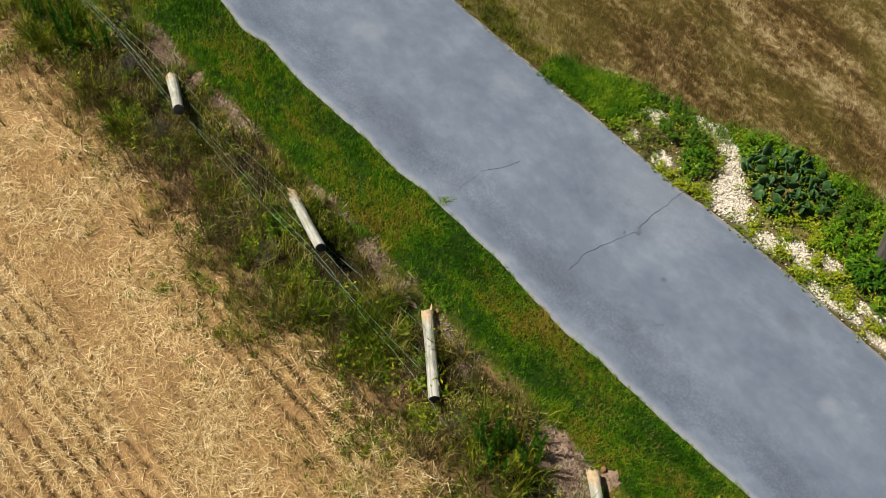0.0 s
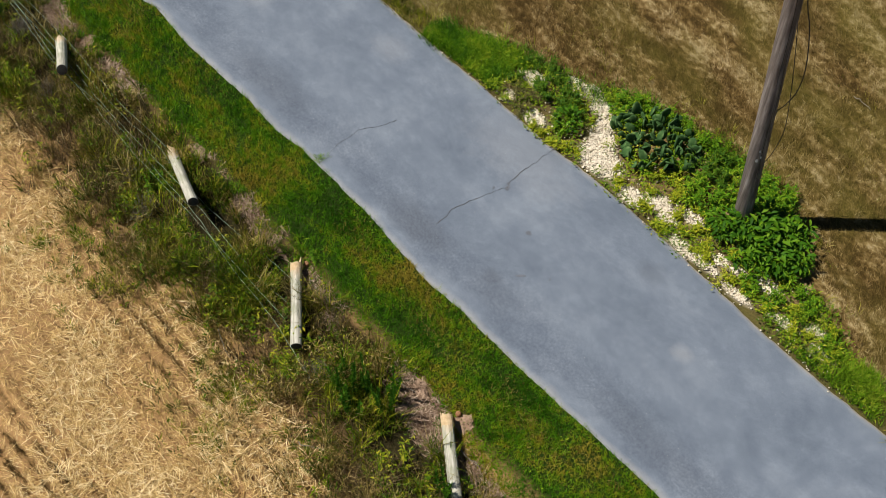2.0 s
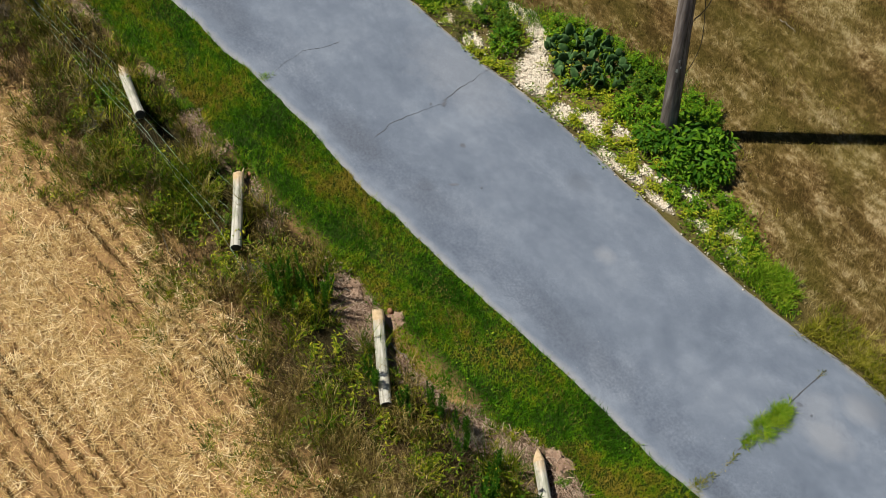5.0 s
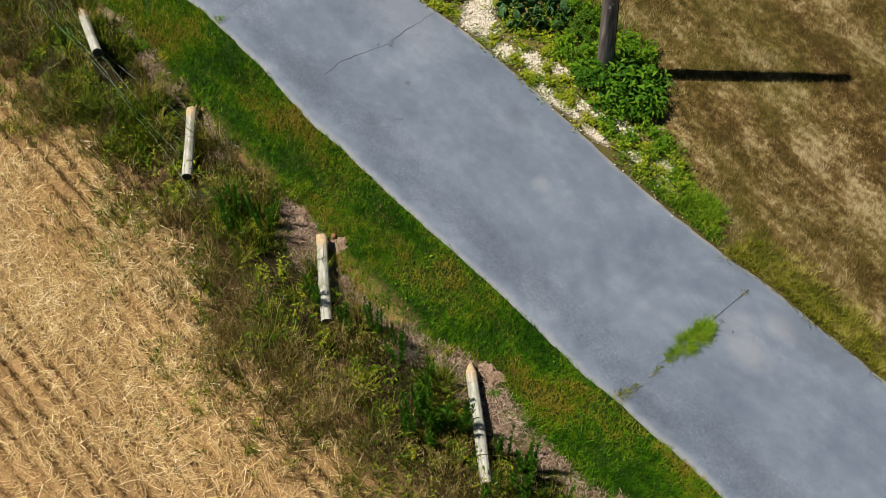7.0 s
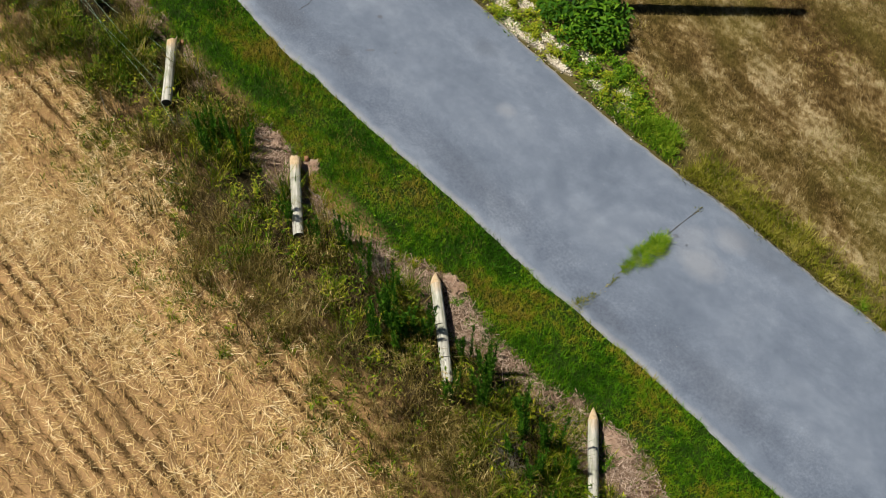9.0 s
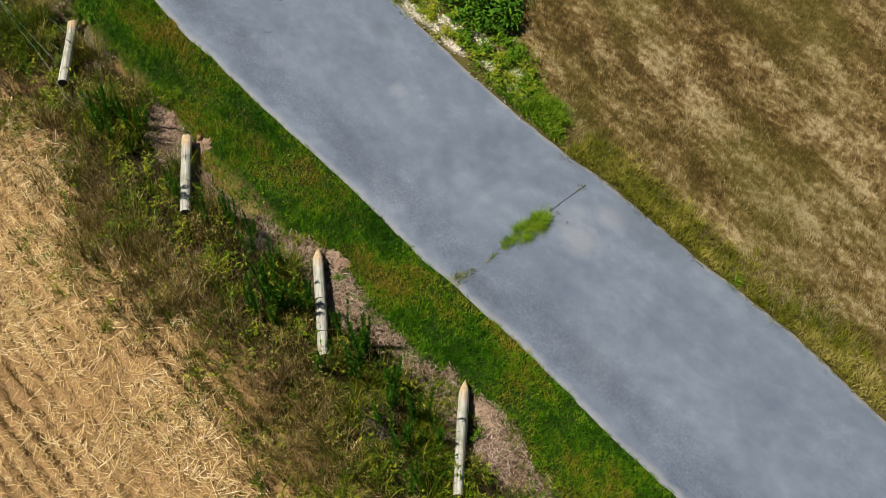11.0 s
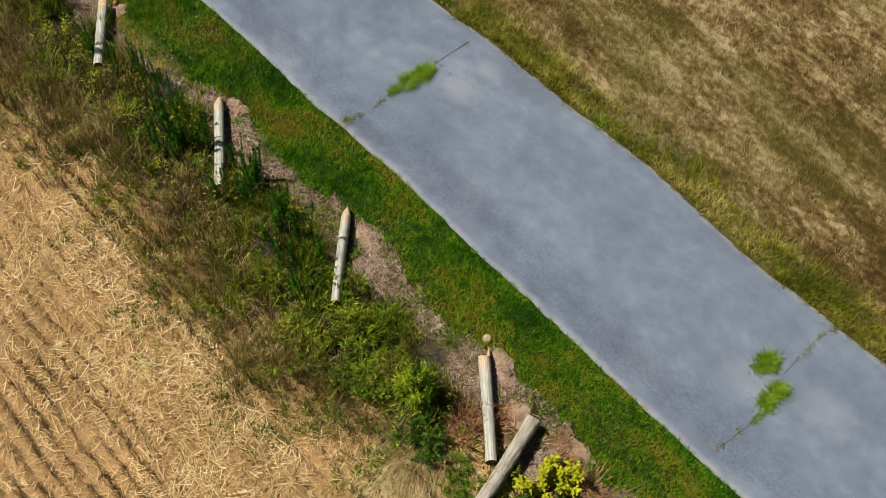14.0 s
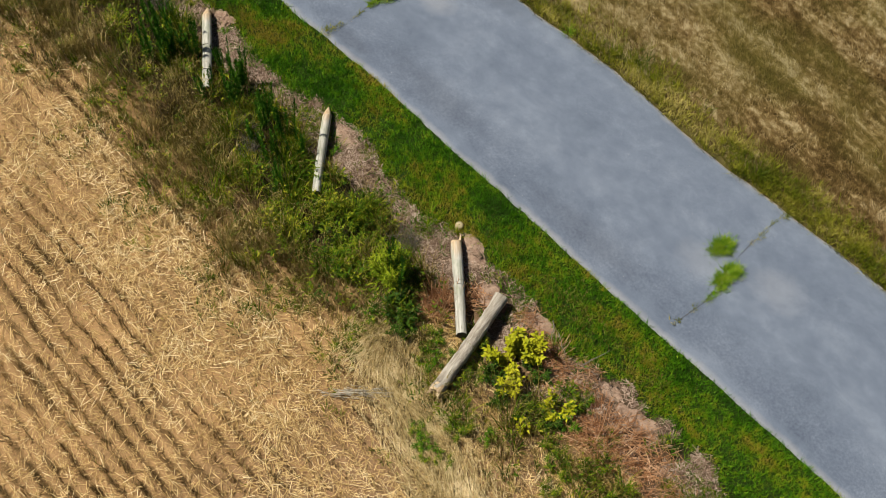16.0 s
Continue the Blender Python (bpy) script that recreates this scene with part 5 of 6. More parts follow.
proto = [feathery(stand(-4.83, 4.67), 0.65, 201), feathery(stand(-0.73, 4.86), 0.75, 202), feathery(stand(-14.7, 4.3), 0.8, 203)]
for k, (x, y, s) in enumerate([(-4.40, 4.40, 0.9), (-4.15, 4.72, 0.8), (-4.55, 4.75, 0.75), (-2.15, 4.62, 0.8), (-1.9, 4.9, 0.8), (-0.48, 4.58, 1.1), (-0.1, 4.42, 1.0), (-0.42, 4.25, 0.9), (0.62, 4.95, 0.7),
                               (1.07, 4.84, 1.0), (1.3, 4.7, 0.9), (2.34, 4.86, 0.9), (2.7, 4.76, 0.8), (2.5, 4.45, 0.8), (-14.25, 4.1, 1.0), (-15.2, 4.0, 1.0), (-13.9, 4.5, 0.8), (5.42, 4.42, 1.0), (-15.9, 4.5, 1.0), (-1.5, 4.95, 0.6), (3.0, 4.2, 0.7), (-4.3, 4.95, 0.8), (-2.75, 4.5, 0.8), (0.98, 5.0, 0.8), (1.65, 5.0, 0.8), (1.9, 4.75, 0.9), (0.0, 4.75, 0.9), (-0.25, 4.62, 0.9), (0.95, 4.4, 0.8), (-1.3, 4.78, 0.7), (2.05, 4.5, 0.7), (-4.7, 4.5, 0.9)]):
    copy_thing(proto[k % 3], Matrix.Translation(stand(x, y)) @ Matrix.Rotation(k * 1.9, 4, "Z") @ Matrix.Scale(1.4 * s, 4))

# bushy weeds on the fence side
M_PLUME = plant_mat("plume_leaves", [(0.0, (0.075, 0.125, 0.003)), (0.5, (0.20, 0.28, 0.006)), (1.0, (0.45, 0.48, 0.03))], 3.0, island=0.6, fleck=0.4)
BUSH = "bushy green weed clump beside the fallen fence"
bush = [leafy("bushy_weed", BUSH, "weed", "bushy weeds", 0.30, 0.36, 480, 0.075, 0.016, M_GREENWEED, M_DRYWEED, 211, stand(-7.65, 4.38)),
        leafy("bushy_weed", BUSH, "weed", "bushy weeds", 0.26, 0.42, 430, 0.09, 0.013, M_GREENWEED, M_DRYWEED, 212, stand(3.72, 4.45)),
        leafy("bushy_weed", BUSH, "weed", "bushy weeds", 0.22, 0.3, 300, 0.07, 0.02, M_LUSH, M_DRYWEED, 213, stand(-9.3, 4.5))]
for k, (x, y, s, p) in enumerate([(-8.26, 4.25, 0.9, 0), (-7.1, 4.3, 1.0, 0), (-7.9, 4.05, 0.8, 2), (-10.15, 4.64, 0.9, 2), (-10.7, 4.3, 0.9, 0), (-13.2, 4.2, 1.0, 0), (-12.6, 3.9, 0.9, 1), (3.36, 4.9, 0.8, 1), (4.08, 4.7, 1.1, 0),
                                  (4.35, 4.3, 1.1, 1), (3.4, 4.0, 0.9, 0), (3.9, 3.75, 0.8, 1), (4.75, 4.1, 0.9, 0), (-5.5, 4.1, 0.8, 1), (-3.6, 4.1, 0.7, 1), (1.6, 4.2, 0.8, 1), (-1.5, 4.3, 0.8, 1), (-11.4, 4.1, 0.9, 1), (9.6, 4.5, 0.9, 1), (8.9, 4.2, 0.8, 0),
                                  (-6.2, 4.7, 0.7, 2), (-8.4, 5.4, 0.55, 2), (-6.7, 5.5, 0.5, 2), (2.95, 5.25, 0.5, 2), (-0.1, 5.45, 0.4, 2), (-15.0, 4.9, 0.9, 0), (-16.2, 4.2, 1.0, 0), (7.6, 3.6, 0.7, 1), (6.35, 4.25, 0.65, 1), (6.5, 3.95, 0.55, 1), (7.95, 3.85, 0.6, 2), (7.35, 3.2, 0.55, 1), (7.55, 3.05, 0.5, 1), (6.75, 4.3, 0.5, 2), (7.15, 4.3, 0.6, 1), (8.6, 4.35, 0.7, 1), (9.2, 4.55, 0.8, 0), (9.9, 4.4, 0.8, 1), (9.0, 3.9, 0.6, 1)]):
    copy_thing(bush[p], Matrix.Translation(stand(x, y)) @ Matrix.Rotation(k * 2.3, 4, "Z") @ Matrix.Scale(s, 4))

leafy("tall_bush", "tall narrow green bush beside the split post", "bush", "", 0.30, 0.95, 2200, 0.085, 0.014, M_PLUME, M_DRYWEED, 221, stand(5.30, 4.42), 0.9, 0.1, 22)
# very dark greens: the shadow lying on these leaves is part of their colour
M_SHADE = plant_mat("shade_coloured_leaves", [(0.0, (0.012, 0.034, 0.002)), (0.5, (0.032, 0.08, 0.004)), (1.0, (0.10, 0.17, 0.01))], 3.0, island=0.6)
dark = leafy("dark_bush", "dense green bush with deep shade put into its leaf colour", "bush", "dark bushes", 0.26, 0.45, 520, 0.075, 0.028, M_SHADE, M_DRYWEED, 222, stand(5.78, 4.2), 0.6, 0.2, 14)
LIME = "bright lime-yellow leafy sapling next to the log"
leafy("lime_sapling", LIME, "sapling", "lime saplings", 0.34, 0.6, 1000, 0.08, 0.042, M_LIME, M_DRYWEED, 223, stand(7.28, 4.86))
leafy("lime_sapling", LIME, "sapling", "lime saplings", 0.24, 0.55, 420, 0.08, 0.042, M_LIME, M_DRYWEED, 224, stand(7.45, 5.1))
leafy("lime_sapling", LIME, "sapling", "lime saplings", 0.2, 0.45, 300, 0.07, 0.042, M_LIME, M_DRYWEED, 225, stand(7.62, 4.56))
leafy("lime_sapling", LIME, "sapling", "lime saplings", 0.25, 0.4, 300, 0.06, 0.035, M_LIME, M_DRYWEED, 226, stand(8.22, 4.8))
leafy("lime_sapling", LIME, "sapling", "lime saplings", 0.10, 0.3, 60, 0.06, 0.045, M_LIME, M_DRYWEED, 227, stand(8.15, 4.22))
for k, (x, y, s, p) in enumerate([(8.25, 4.95, 0.95, 0), (6.52, 4.12, 0.7, 2), (6.66, 3.97, 0.6, 2), (6.42, 4.3, 0.6, 2), (7.2, 3.25, 0.5, 2), (7.42, 3.15, 0.6, 2), (7.6, 3.2, 0.5, 2), (7.8, 3.2, 0.5, 1), (8.5, 4.75, 0.7, 2), (8.4, 5.1, 0.6, 0), (5.0, 4.4, 0.8, 1), (5.15, 4.7, 0.7, 1), (4.6, 4.6, 0.9, 1)]):
    copy_thing(bush[p], Matrix.Translation(stand(x, y)) @ Matrix.Rotation(k * 1.3, 4, "Z") @ Matrix.Scale(s, 4))
copy_thing(bush[1], Matrix.Translation(stand(6.85, 4.6)) @ Matrix.Scale(0.7, 4))
copy_thing(bush[0], Matrix.Translation(stand(8.2, 4.45)) @ Matrix.Scale(0.9, 4))
# extra dark bushes, added to blacken the shaded gaps round the saplings
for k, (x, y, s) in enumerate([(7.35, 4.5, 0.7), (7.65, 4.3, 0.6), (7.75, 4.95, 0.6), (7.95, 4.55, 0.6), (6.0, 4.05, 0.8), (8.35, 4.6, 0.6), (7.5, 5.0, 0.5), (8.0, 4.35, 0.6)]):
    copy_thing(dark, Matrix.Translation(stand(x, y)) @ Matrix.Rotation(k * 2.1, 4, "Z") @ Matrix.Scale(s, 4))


def twig_shrub(x, y, r, h, n, material, name, label, group, seed):
    g = np.random.default_rng(seed)
    ob = thing(name, stand(x, y), label, "dead shrub", group)
    a, q = g.uniform(0, 6.28, n), np.sqrt(g.random(n))
    A = np.stack([0.45 * r * q * np.cos(a), 0.45 * r * q * np.sin(a), np.full(n, -0.03)], 1)
    B = np.stack([r * q * np.cos(a), r * q * np.sin(a), h * (1 - 0.5 * q * q) * g.uniform(0.5, 1.0, n)], 1) + g.normal(0, 0.03, (n, 3))
    k = g.integers(0, n, 3 * n)
    t = g.uniform(0.4, 1.0, 3 * n)[:, None]
    C = A[k] * (1 - t) + B[k] * t
    D = C + g.normal(0, 1, (3 * n, 3)) * [0.05, 0.05, 0.03] + [0, 0, 0.05]
    piece("branchwork", *rods(A, B, 0.0055 if material is M_RUSTY else 0.0035), material, ob, kind="stuff")
    piece("brushwood", *rods(C, D, 0.002), material, ob, kind="stuff")


GREY = "dead grey twiggy shrub among weeds"
for k, (x, y, r) in enumerate([(-9.0, 4.1, 0.26), (-9.6, 4.35, 0.2), (-11.9, 4.25, 0.2), (-5.2, 4.4, 0.25), (-1.3, 4.95, 0.2), (2.1, 4.35, 0.25), (-13.4, 4.6, 0.2), (4.9, 5.0, 0.22), (1.75, 4.5, 0.22)]):
    twig_shrub(x, y, r, 0.32, 110, M_GREYTWIG, "dead_shrub", GREY, "dead shrubs", 240 + k)


def stalk_heap(x, y, r, n, seed):
    g = np.random.default_rng(seed)
    ob = thing("rusty_stalk_heap", stand(x, y), "heap of dry rusty-brown broken stalks", "dead shrub", "stalk heaps")
    n = int(0.6 * n)
    a, q, b = g.uniform(0, 6.28, n), np.sqrt(g.random(n)), g.normal(0.9, 0.9, n)
    C = np.stack([r * q * np.cos(a), 0.8 * r * q * np.sin(a), 0.015 + 0.13 * g.random(n) * (1 - q)], 1)
    D = np.stack([np.cos(b), np.sin(b), g.normal(0, 0.22, n)], 1) * (0.5 * g.uniform(0.08, 0.38, n))[:, None]
    piece("dry_litter", *rods(C - D, C + D, g.uniform(0.003, 0.007, n)), M_RUSTY, ob, kind="stuff")
    m = n // 3
    A = np.stack([g.normal(0, 0.5 * r, m), g.normal(0, 0.4 * r, m), np.full(m, -0.03)], 1)
    piece("standing_growth", *rods(A, A + np.stack([g.normal(0, 0.05, m), g.normal(0, 0.05, m), g.uniform(0.06, 0.24, m)], 1), 0.004), M_RUSTY, ob, kind="stuff")


for k, (x, y, r, n) in enumerate([(7.75, 5.25, 0.34, 240), (7.45, 5.38, 0.22, 130), (8.85, 5.05, 0.36, 230), (9.35, 4.95, 0.36, 230), (5.98, 4.68, 0.28, 180), (8.35, 5.3, 0.24, 130), (9.9, 5.0, 0.4, 200), (8.55, 4.7, 0.3, 130), (7.3, 5.2, 0.3, 160), (9.1, 5.3, 0.3, 160), (8.7, 4.85, 0.3, 160), (6.2, 5.1, 0.25, 110), (7.0, 5.45, 0.25, 120), (7.9, 5.05, 0.3, 160), (9.5, 5.3, 0.35, 180), (9.0, 4.8, 0.3, 160), (5.9, 4.5, 0.25, 150), (6.1, 4.85, 0.25, 130), (8.1, 5.5, 0.2, 90), (10.2, 4.9, 0.4, 180)]):
    stalk_heap(x, y, r, n, 260 + k)



def standing_stalks(x, y, r, n, height, seed):
    """Dry stalks that still stand, fanning out from the root."""
    g = np.random.default_rng(seed)
    ob = thing("standing_dead_stalks", stand(x, y), "rusty-brown dead stalks still standing beside the split post", "dead shrub", "standing stalks")
    a, q = g.uniform(0, 6.28, n), np.sqrt(g.random(n))
    A = np.stack([r * q * np.cos(a), r * q * np.sin(a), np.full(n, -0.04)], 1)
    B = A * [1.9, 1.9, 0] + np.stack([g.normal(0, 0.06, n), g.normal(0, 0.06, n), height * g.uniform(0.45, 1.0, n)], 1)
    piece("dead_growth", *rods(A, B, g.uniform(0.004, 0.008, n)), M_RUSTY, ob, kind="stuff")


for k, (x, y, r, n, h) in enumerate([(5.95, 4.72, 0.16, 55, 0.42), (6.1, 4.55, 0.15, 50, 0.4), (6.0, 4.9, 0.12, 36, 0.35), (7.62, 5.28, 0.16, 45, 0.25), (8.9, 4.95, 0.2, 60, 0.3), (9.2, 4.8, 0.2, 60, 0.3), (8.7, 5.2, 0.15, 40, 0.22)]):
    standing_stalks(x, y, r, n, h, 340 + k)


def fallen_branch(a, b, seed):
    """A bundle of bleached twigs along one line."""
    g = np.random.default_rng(seed)
    a, b = np.array(a, float), np.array(b, float)
    ob = thing("fallen_branch", tuple(a), "bleached grey dead branch flattened on straw", "dead branch")
    n = 46
    t0 = g.uniform(-0.02, 0.75, n)[:, None]
    t1 = t0 + g.uniform(0.15, 0.3, n)[:, None]
    A, B = (b - a) * t0 + g.normal(0, 0.035, (n, 3)) * [1, 1, 0.4], (b - a) * t1 + g.normal(0, 0.06, (n, 3)) * [1, 1, 0.4]
    piece("brushwood", *rods(A + [0, 0, 0.03], B + [0, 0, 0.03], g.uniform(0.003, 0.007, n)), M_BLEACHED, ob, kind="stuff")


M_BLEACHED = plant_mat("bleached_wood", [(0.0, (0.30, 0.255, 0.18)), (1.0, (0.68, 0.61, 0.48))], 3.0, island=0.7, through_light=0.0)
fallen_branch((6.0, 2.62, float(ground_z(6.0, 2.62)) + 0.03), (6.72, 3.42, float(ground_z(6.72, 3.42)) + 0.05), 361)

# flattened dry grass swept out of the field corner
P = scatter(26000, 5.2, 9.4, 2.4, 4.6, lambda x, y: np.exp(-((y - 3.35 + 0.28 * (x - 7.0)) / 0.38) ** 2) * smooth(5.2, 6.0, x) * (1 - smooth(8.6, 9.2, x)))
P[:, 2] += rng.uniform(0.01, 0.07, len(P))
stuff("flattened_grass", flat_straws(P, rng.uniform(0.12, 0.34, len(P)), rng.uniform(0.003, 0.007, len(P)), -0.75 + 1.4 * (fbm(P[:, 0], P[:, 1], 1.2, 85) - 0.5) * 2 + 0.25 * (P[:, 0] - 7) + rng.normal(0, 0.3, len(P)), rng.normal(0, 0.15, len(P))),
      plant_mat("flattened_grass", [(0.0, (0.22, 0.15, 0.05)), (0.5, (0.50, 0.37, 0.16)), (1.0, (0.80, 0.64, 0.36))], 2.0, fleck=0.5), "long dry grass flattened in one direction", "dead grass")


def stick(a, b, seed, label="bare pale stick lying on dead grass"):
    g = np.random.default_rng(seed)
    a, b = np.array(a, float), np.array(b, float)
    t = np.linspace(0, 1, 7)[:, None]
    pts = a * (1 - t) + b * t + g.normal(0, 0.012, (7, 3))
    ob = piece("stick", *tube(pts, np.linspace(0.008, 0.004, 7), 5), M_GREYTWIG)
    tagged(ob, label, "stick", "sticks")


for k, (x, y, a, l) in enumerate([(8.05, 5.7, 1.35, 0.4), (7.6, 5.5, -0.6, 0.4), (7.35, 5.55, -0.9, 0.35), (2.2, 5.3, 1.0, 0.5), (2.5, 5.1, 0.7, 0.6), (8.1, 5.5, 0.2, 0.3), (5.9, 4.9, 1.2, 0.5), (6.3, 4.7, 0.4, 0.5), (-4.3, 5.15, 0.2, 0.45), (-6.2, 5.2, -0.1, 0.5), (-3.0, 5.1, 0.1, 0.5), (-6.4, 3.7, -0.3, 0.5), (-3.26, 13.5, -0.1, 0.36), (-4.42, 3.66, 0.5, 0.35)]):
    z = float(ground_z(x, y)) + 0.05
    stick((x - 0.5 * l * math.cos(a), y - 0.5 * l * math.sin(a), z), (x + 0.5 * l * math.cos(a), y + 0.5 * l * math.sin(a), z + 0.03), 300 + k)


M_COVER = plant_mat("bed_cover", [(0.0, (0.04, 0.10, 0.003)), (0.4, (0.11, 0.20, 0.005)), (0.75, (0.24, 0.30, 0.012)), (1.0, (0.42, 0.38, 0.05))], 1.4, island=0.5)


# ---- gravel bed, cactus and plants on the lawn side ----
def stones(P, size):
    n = len(P)
    base = np.array([[1, 0, 0], [-1, 0, 0], [0, 1, 0], [0, -1, 0], [0, 0, 0.75], [0, 0, -0.6], [0.65, 0.6, 0.35], [-0.6, 0.65, 0.3], [-0.65, -0.6, 0.35], [0.6, -0.65, 0.3]], float)
    tri = np.array([[0, 6, 4], [6, 2, 4], [2, 7, 4], [7, 1, 4], [1, 8, 4], [8, 3, 4], [3, 9, 4], [9, 0, 4], [6, 0, 5], [2, 6, 5], [7, 2, 5], [1, 7, 5], [8, 1, 5], [3, 8, 5], [9, 3, 5], [0, 9, 5]])
    v = base[None] * (1 + rng.normal(0, 0.16, (n, len(base), 1))) * rng.uniform(0.7, 1.3, (n, 1, 3))
    a = rng.uniform(0, 6.28, n)
    c, s = np.cos(a)[:, None], np.sin(a)[:, None]
    v = np.stack([v[..., 0] * c - v[..., 1] * s, v[..., 0] * s + v[..., 1] * c, v[..., 2]], -1) * np.broadcast_to(size, n)[:, None, None] + P[:, None]
    return v.reshape(-1, 3), (tri[None] + len(base) * np.arange(n)[:, None, None]).reshape(-1, 3)


P = scatter(46000, -8.6, -0.3, 9.2, 10.8, on_gravel)
P[:, 2] += 0.008
stuff("gravel", stones(P, rng.uniform(0.008, 0.020, len(P))), M_STONE, "coarse white limestone gravel spread along the asphalt edge", "gravel")


def cactus():
    ob = thing("prickly_pear_cactus", stand(-4.82, 10.55), "blue-green prickly pear cactus sprawling on white gravel", "cactus")
    n, rings = 14, 5
    v = []
    for i in range(rings):
        q = -0.9 + 1.8 * i / (rings - 1)
        k = math.sqrt(1 - q * q * 0.72)
        t = np.arange(n) * 2 * np.pi / n
        w = 0.058 * (1 - 0.12 * np.sin(t))
        v.append(np.stack([k * w * np.cos(t), np.full(n, 0.013 * q), 0.078 + 0.078 * k * np.sin(t)], 1))
    v = np.concatenate(v)
    f = [[i * n + j, i * n + (j + 1) % n, (i + 1) * n + (j + 1) % n, (i + 1) * n + j] for i in range(rings - 1) for j in range(n)] + [list(range(n))[::-1], list(range((rings - 1) * n, rings * n))]
    me = mesh_data("pad", v, f, M_CACTUS, True)
    g = np.random.default_rng(17)
    for k in range(150):
        pad = bpy.data.objects.new("pad", me)
        scene.collection.objects.link(pad)
        pad.parent = ob
        a, q = g.uniform(0, 6.28), math.sqrt(g.random())
        level = g.choice([0, 0, 1, 1, 2, 2, 3]) * (1 - 0.55 * q)
        x, y = 0.70 * q * math.cos(a), 0.54 * q * math.sin(a)
        m = Matrix.Translation((x, y, 0.0 + 0.105 * level)) @ Euler((g.normal(0, 0.55) + 0.4 * q * math.sin(-a), g.normal(0, 0.45) + 0.4 * q * math.cos(a), g.uniform(0, 6.28))).to_matrix().to_4x4()
        pad.matrix_basis = m @ Matrix.Scale(g.uniform(0.85, 1.45), 4)


cactus()
LUSHY = "lush green leafy weed growing in the gravel bed"
M_DARKLEAF = plant_mat("dark_leaves", [(0.0, (0.018, 0.055, 0.003)), (0.5, (0.05, 0.125, 0.006)), (1.0, (0.16, 0.24, 0.012))], 3.0, island=0.6)
M_OLIVE = plant_mat("olive_brown_leaves", [(0.0, (0.035, 0.04, 0.012)), (0.5, (0.11, 0.105, 0.03)), (1.0, (0.24, 0.20, 0.07))], 3.0, island=0.7)
M_YELLOWLEAF = plant_mat("yellow_green_leaves", [(0.0, (0.11, 0.16, 0.006)), (0.5, (0.29, 0.33, 0.012)), (1.0, (0.56, 0.52, 0.04))], 3.0, island=0.65)
lush = [leafy("leafy_plant", LUSHY, "plant", "bed plants", 0.26, 0.40, 150, 0.11, 0.036, M_LUSH, M_GREENWEED, 401, stand(-2.87, 10.41)),
        leafy("leafy_plant", LUSHY, "plant", "bed plants", 0.22, 0.34, 280, 0.095, 0.024, M_LUSH, M_GREENWEED, 402, stand(-5.7, 10.67)),
        leafy("leafy_plant", "dark green bushy weed shading the gravel bed", "plant", "bed plants", 0.24, 0.34, 380, 0.07, 0.022, M_DARKLEAF, M_GREENWEED, 403, stand(-6.36, 10.1)),
        leafy("leafy_plant", "yellow-green low weed on the white gravel", "plant", "bed plants", 0.17, 0.16, 210, 0.065, 0.022, M_YELLOWLEAF, M_GREENWEED, 404, stand(-4.18, 10.26)),
        leafy("leafy_plant", "spiky olive-brown weed withering on the gravel", "plant", "bed plants", 0.2, 0.2, 320, 0.09, 0.012, M_OLIVE, M_DRYWEED, 405, stand(-6.81, 9.68), 0.7)]
M_BROADLEAF = plant_mat("broad_leaf", [(0.0, (0.014, 0.055, 0.002)), (0.45, (0.045, 0.135, 0.004)), (0.8, (0.12, 0.235, 0.009)), (1.0, (0.28, 0.36, 0.025))], 2.8, island=0.75, gain=3.6, single=True)


def broad_leaf_mesh():
    """One pointed leaf along x, folded along its midrib and drooping at the tip."""
    v = [(0, 0, 0), (0.03, 0, 0.002), (0.075, -0.03, 0.016), (0.075, 0, 0.006), (0.075, 0.03, 0.016), (0.12, -0.024, 0.006), (0.12, 0, -0.004), (0.12, 0.024, 0.006), (0.17, 0, -0.028)]
    f = [[1, 3, 2], [1, 4, 3], [2, 3, 6, 5], [3, 4, 7, 6], [5, 6, 8], [6, 7, 8], [0, 1, 2], [0, 4, 1]]
    return mesh_data("leaf", v, f, M_BROADLEAF, True)


def broad_leaves(ob, radius, height, count, seed):
    g = np.random.default_rng(seed)
    me = broad_leaf_mesh()
    for k in range(count):
        a, q = g.uniform(0, 6.28), math.sqrt(g.random())
        leaf = bpy.data.objects.new("leaf", me)
        scene.collection.objects.link(leaf)
        leaf.parent = ob
        place = (radius * q * math.cos(a), radius * q * math.sin(a), height * (1.05 - 0.6 * q * q) * g.uniform(0.75, 1.05))
        leaf.matrix_basis = Matrix.Translation(place) @ Euler((g.normal(0, 0.3), g.uniform(-0.5, 0.35), a + g.normal(0, 0.9))).to_matrix().to_4x4() @ Matrix.Scale(g.uniform(0.45, 0.9), 4)


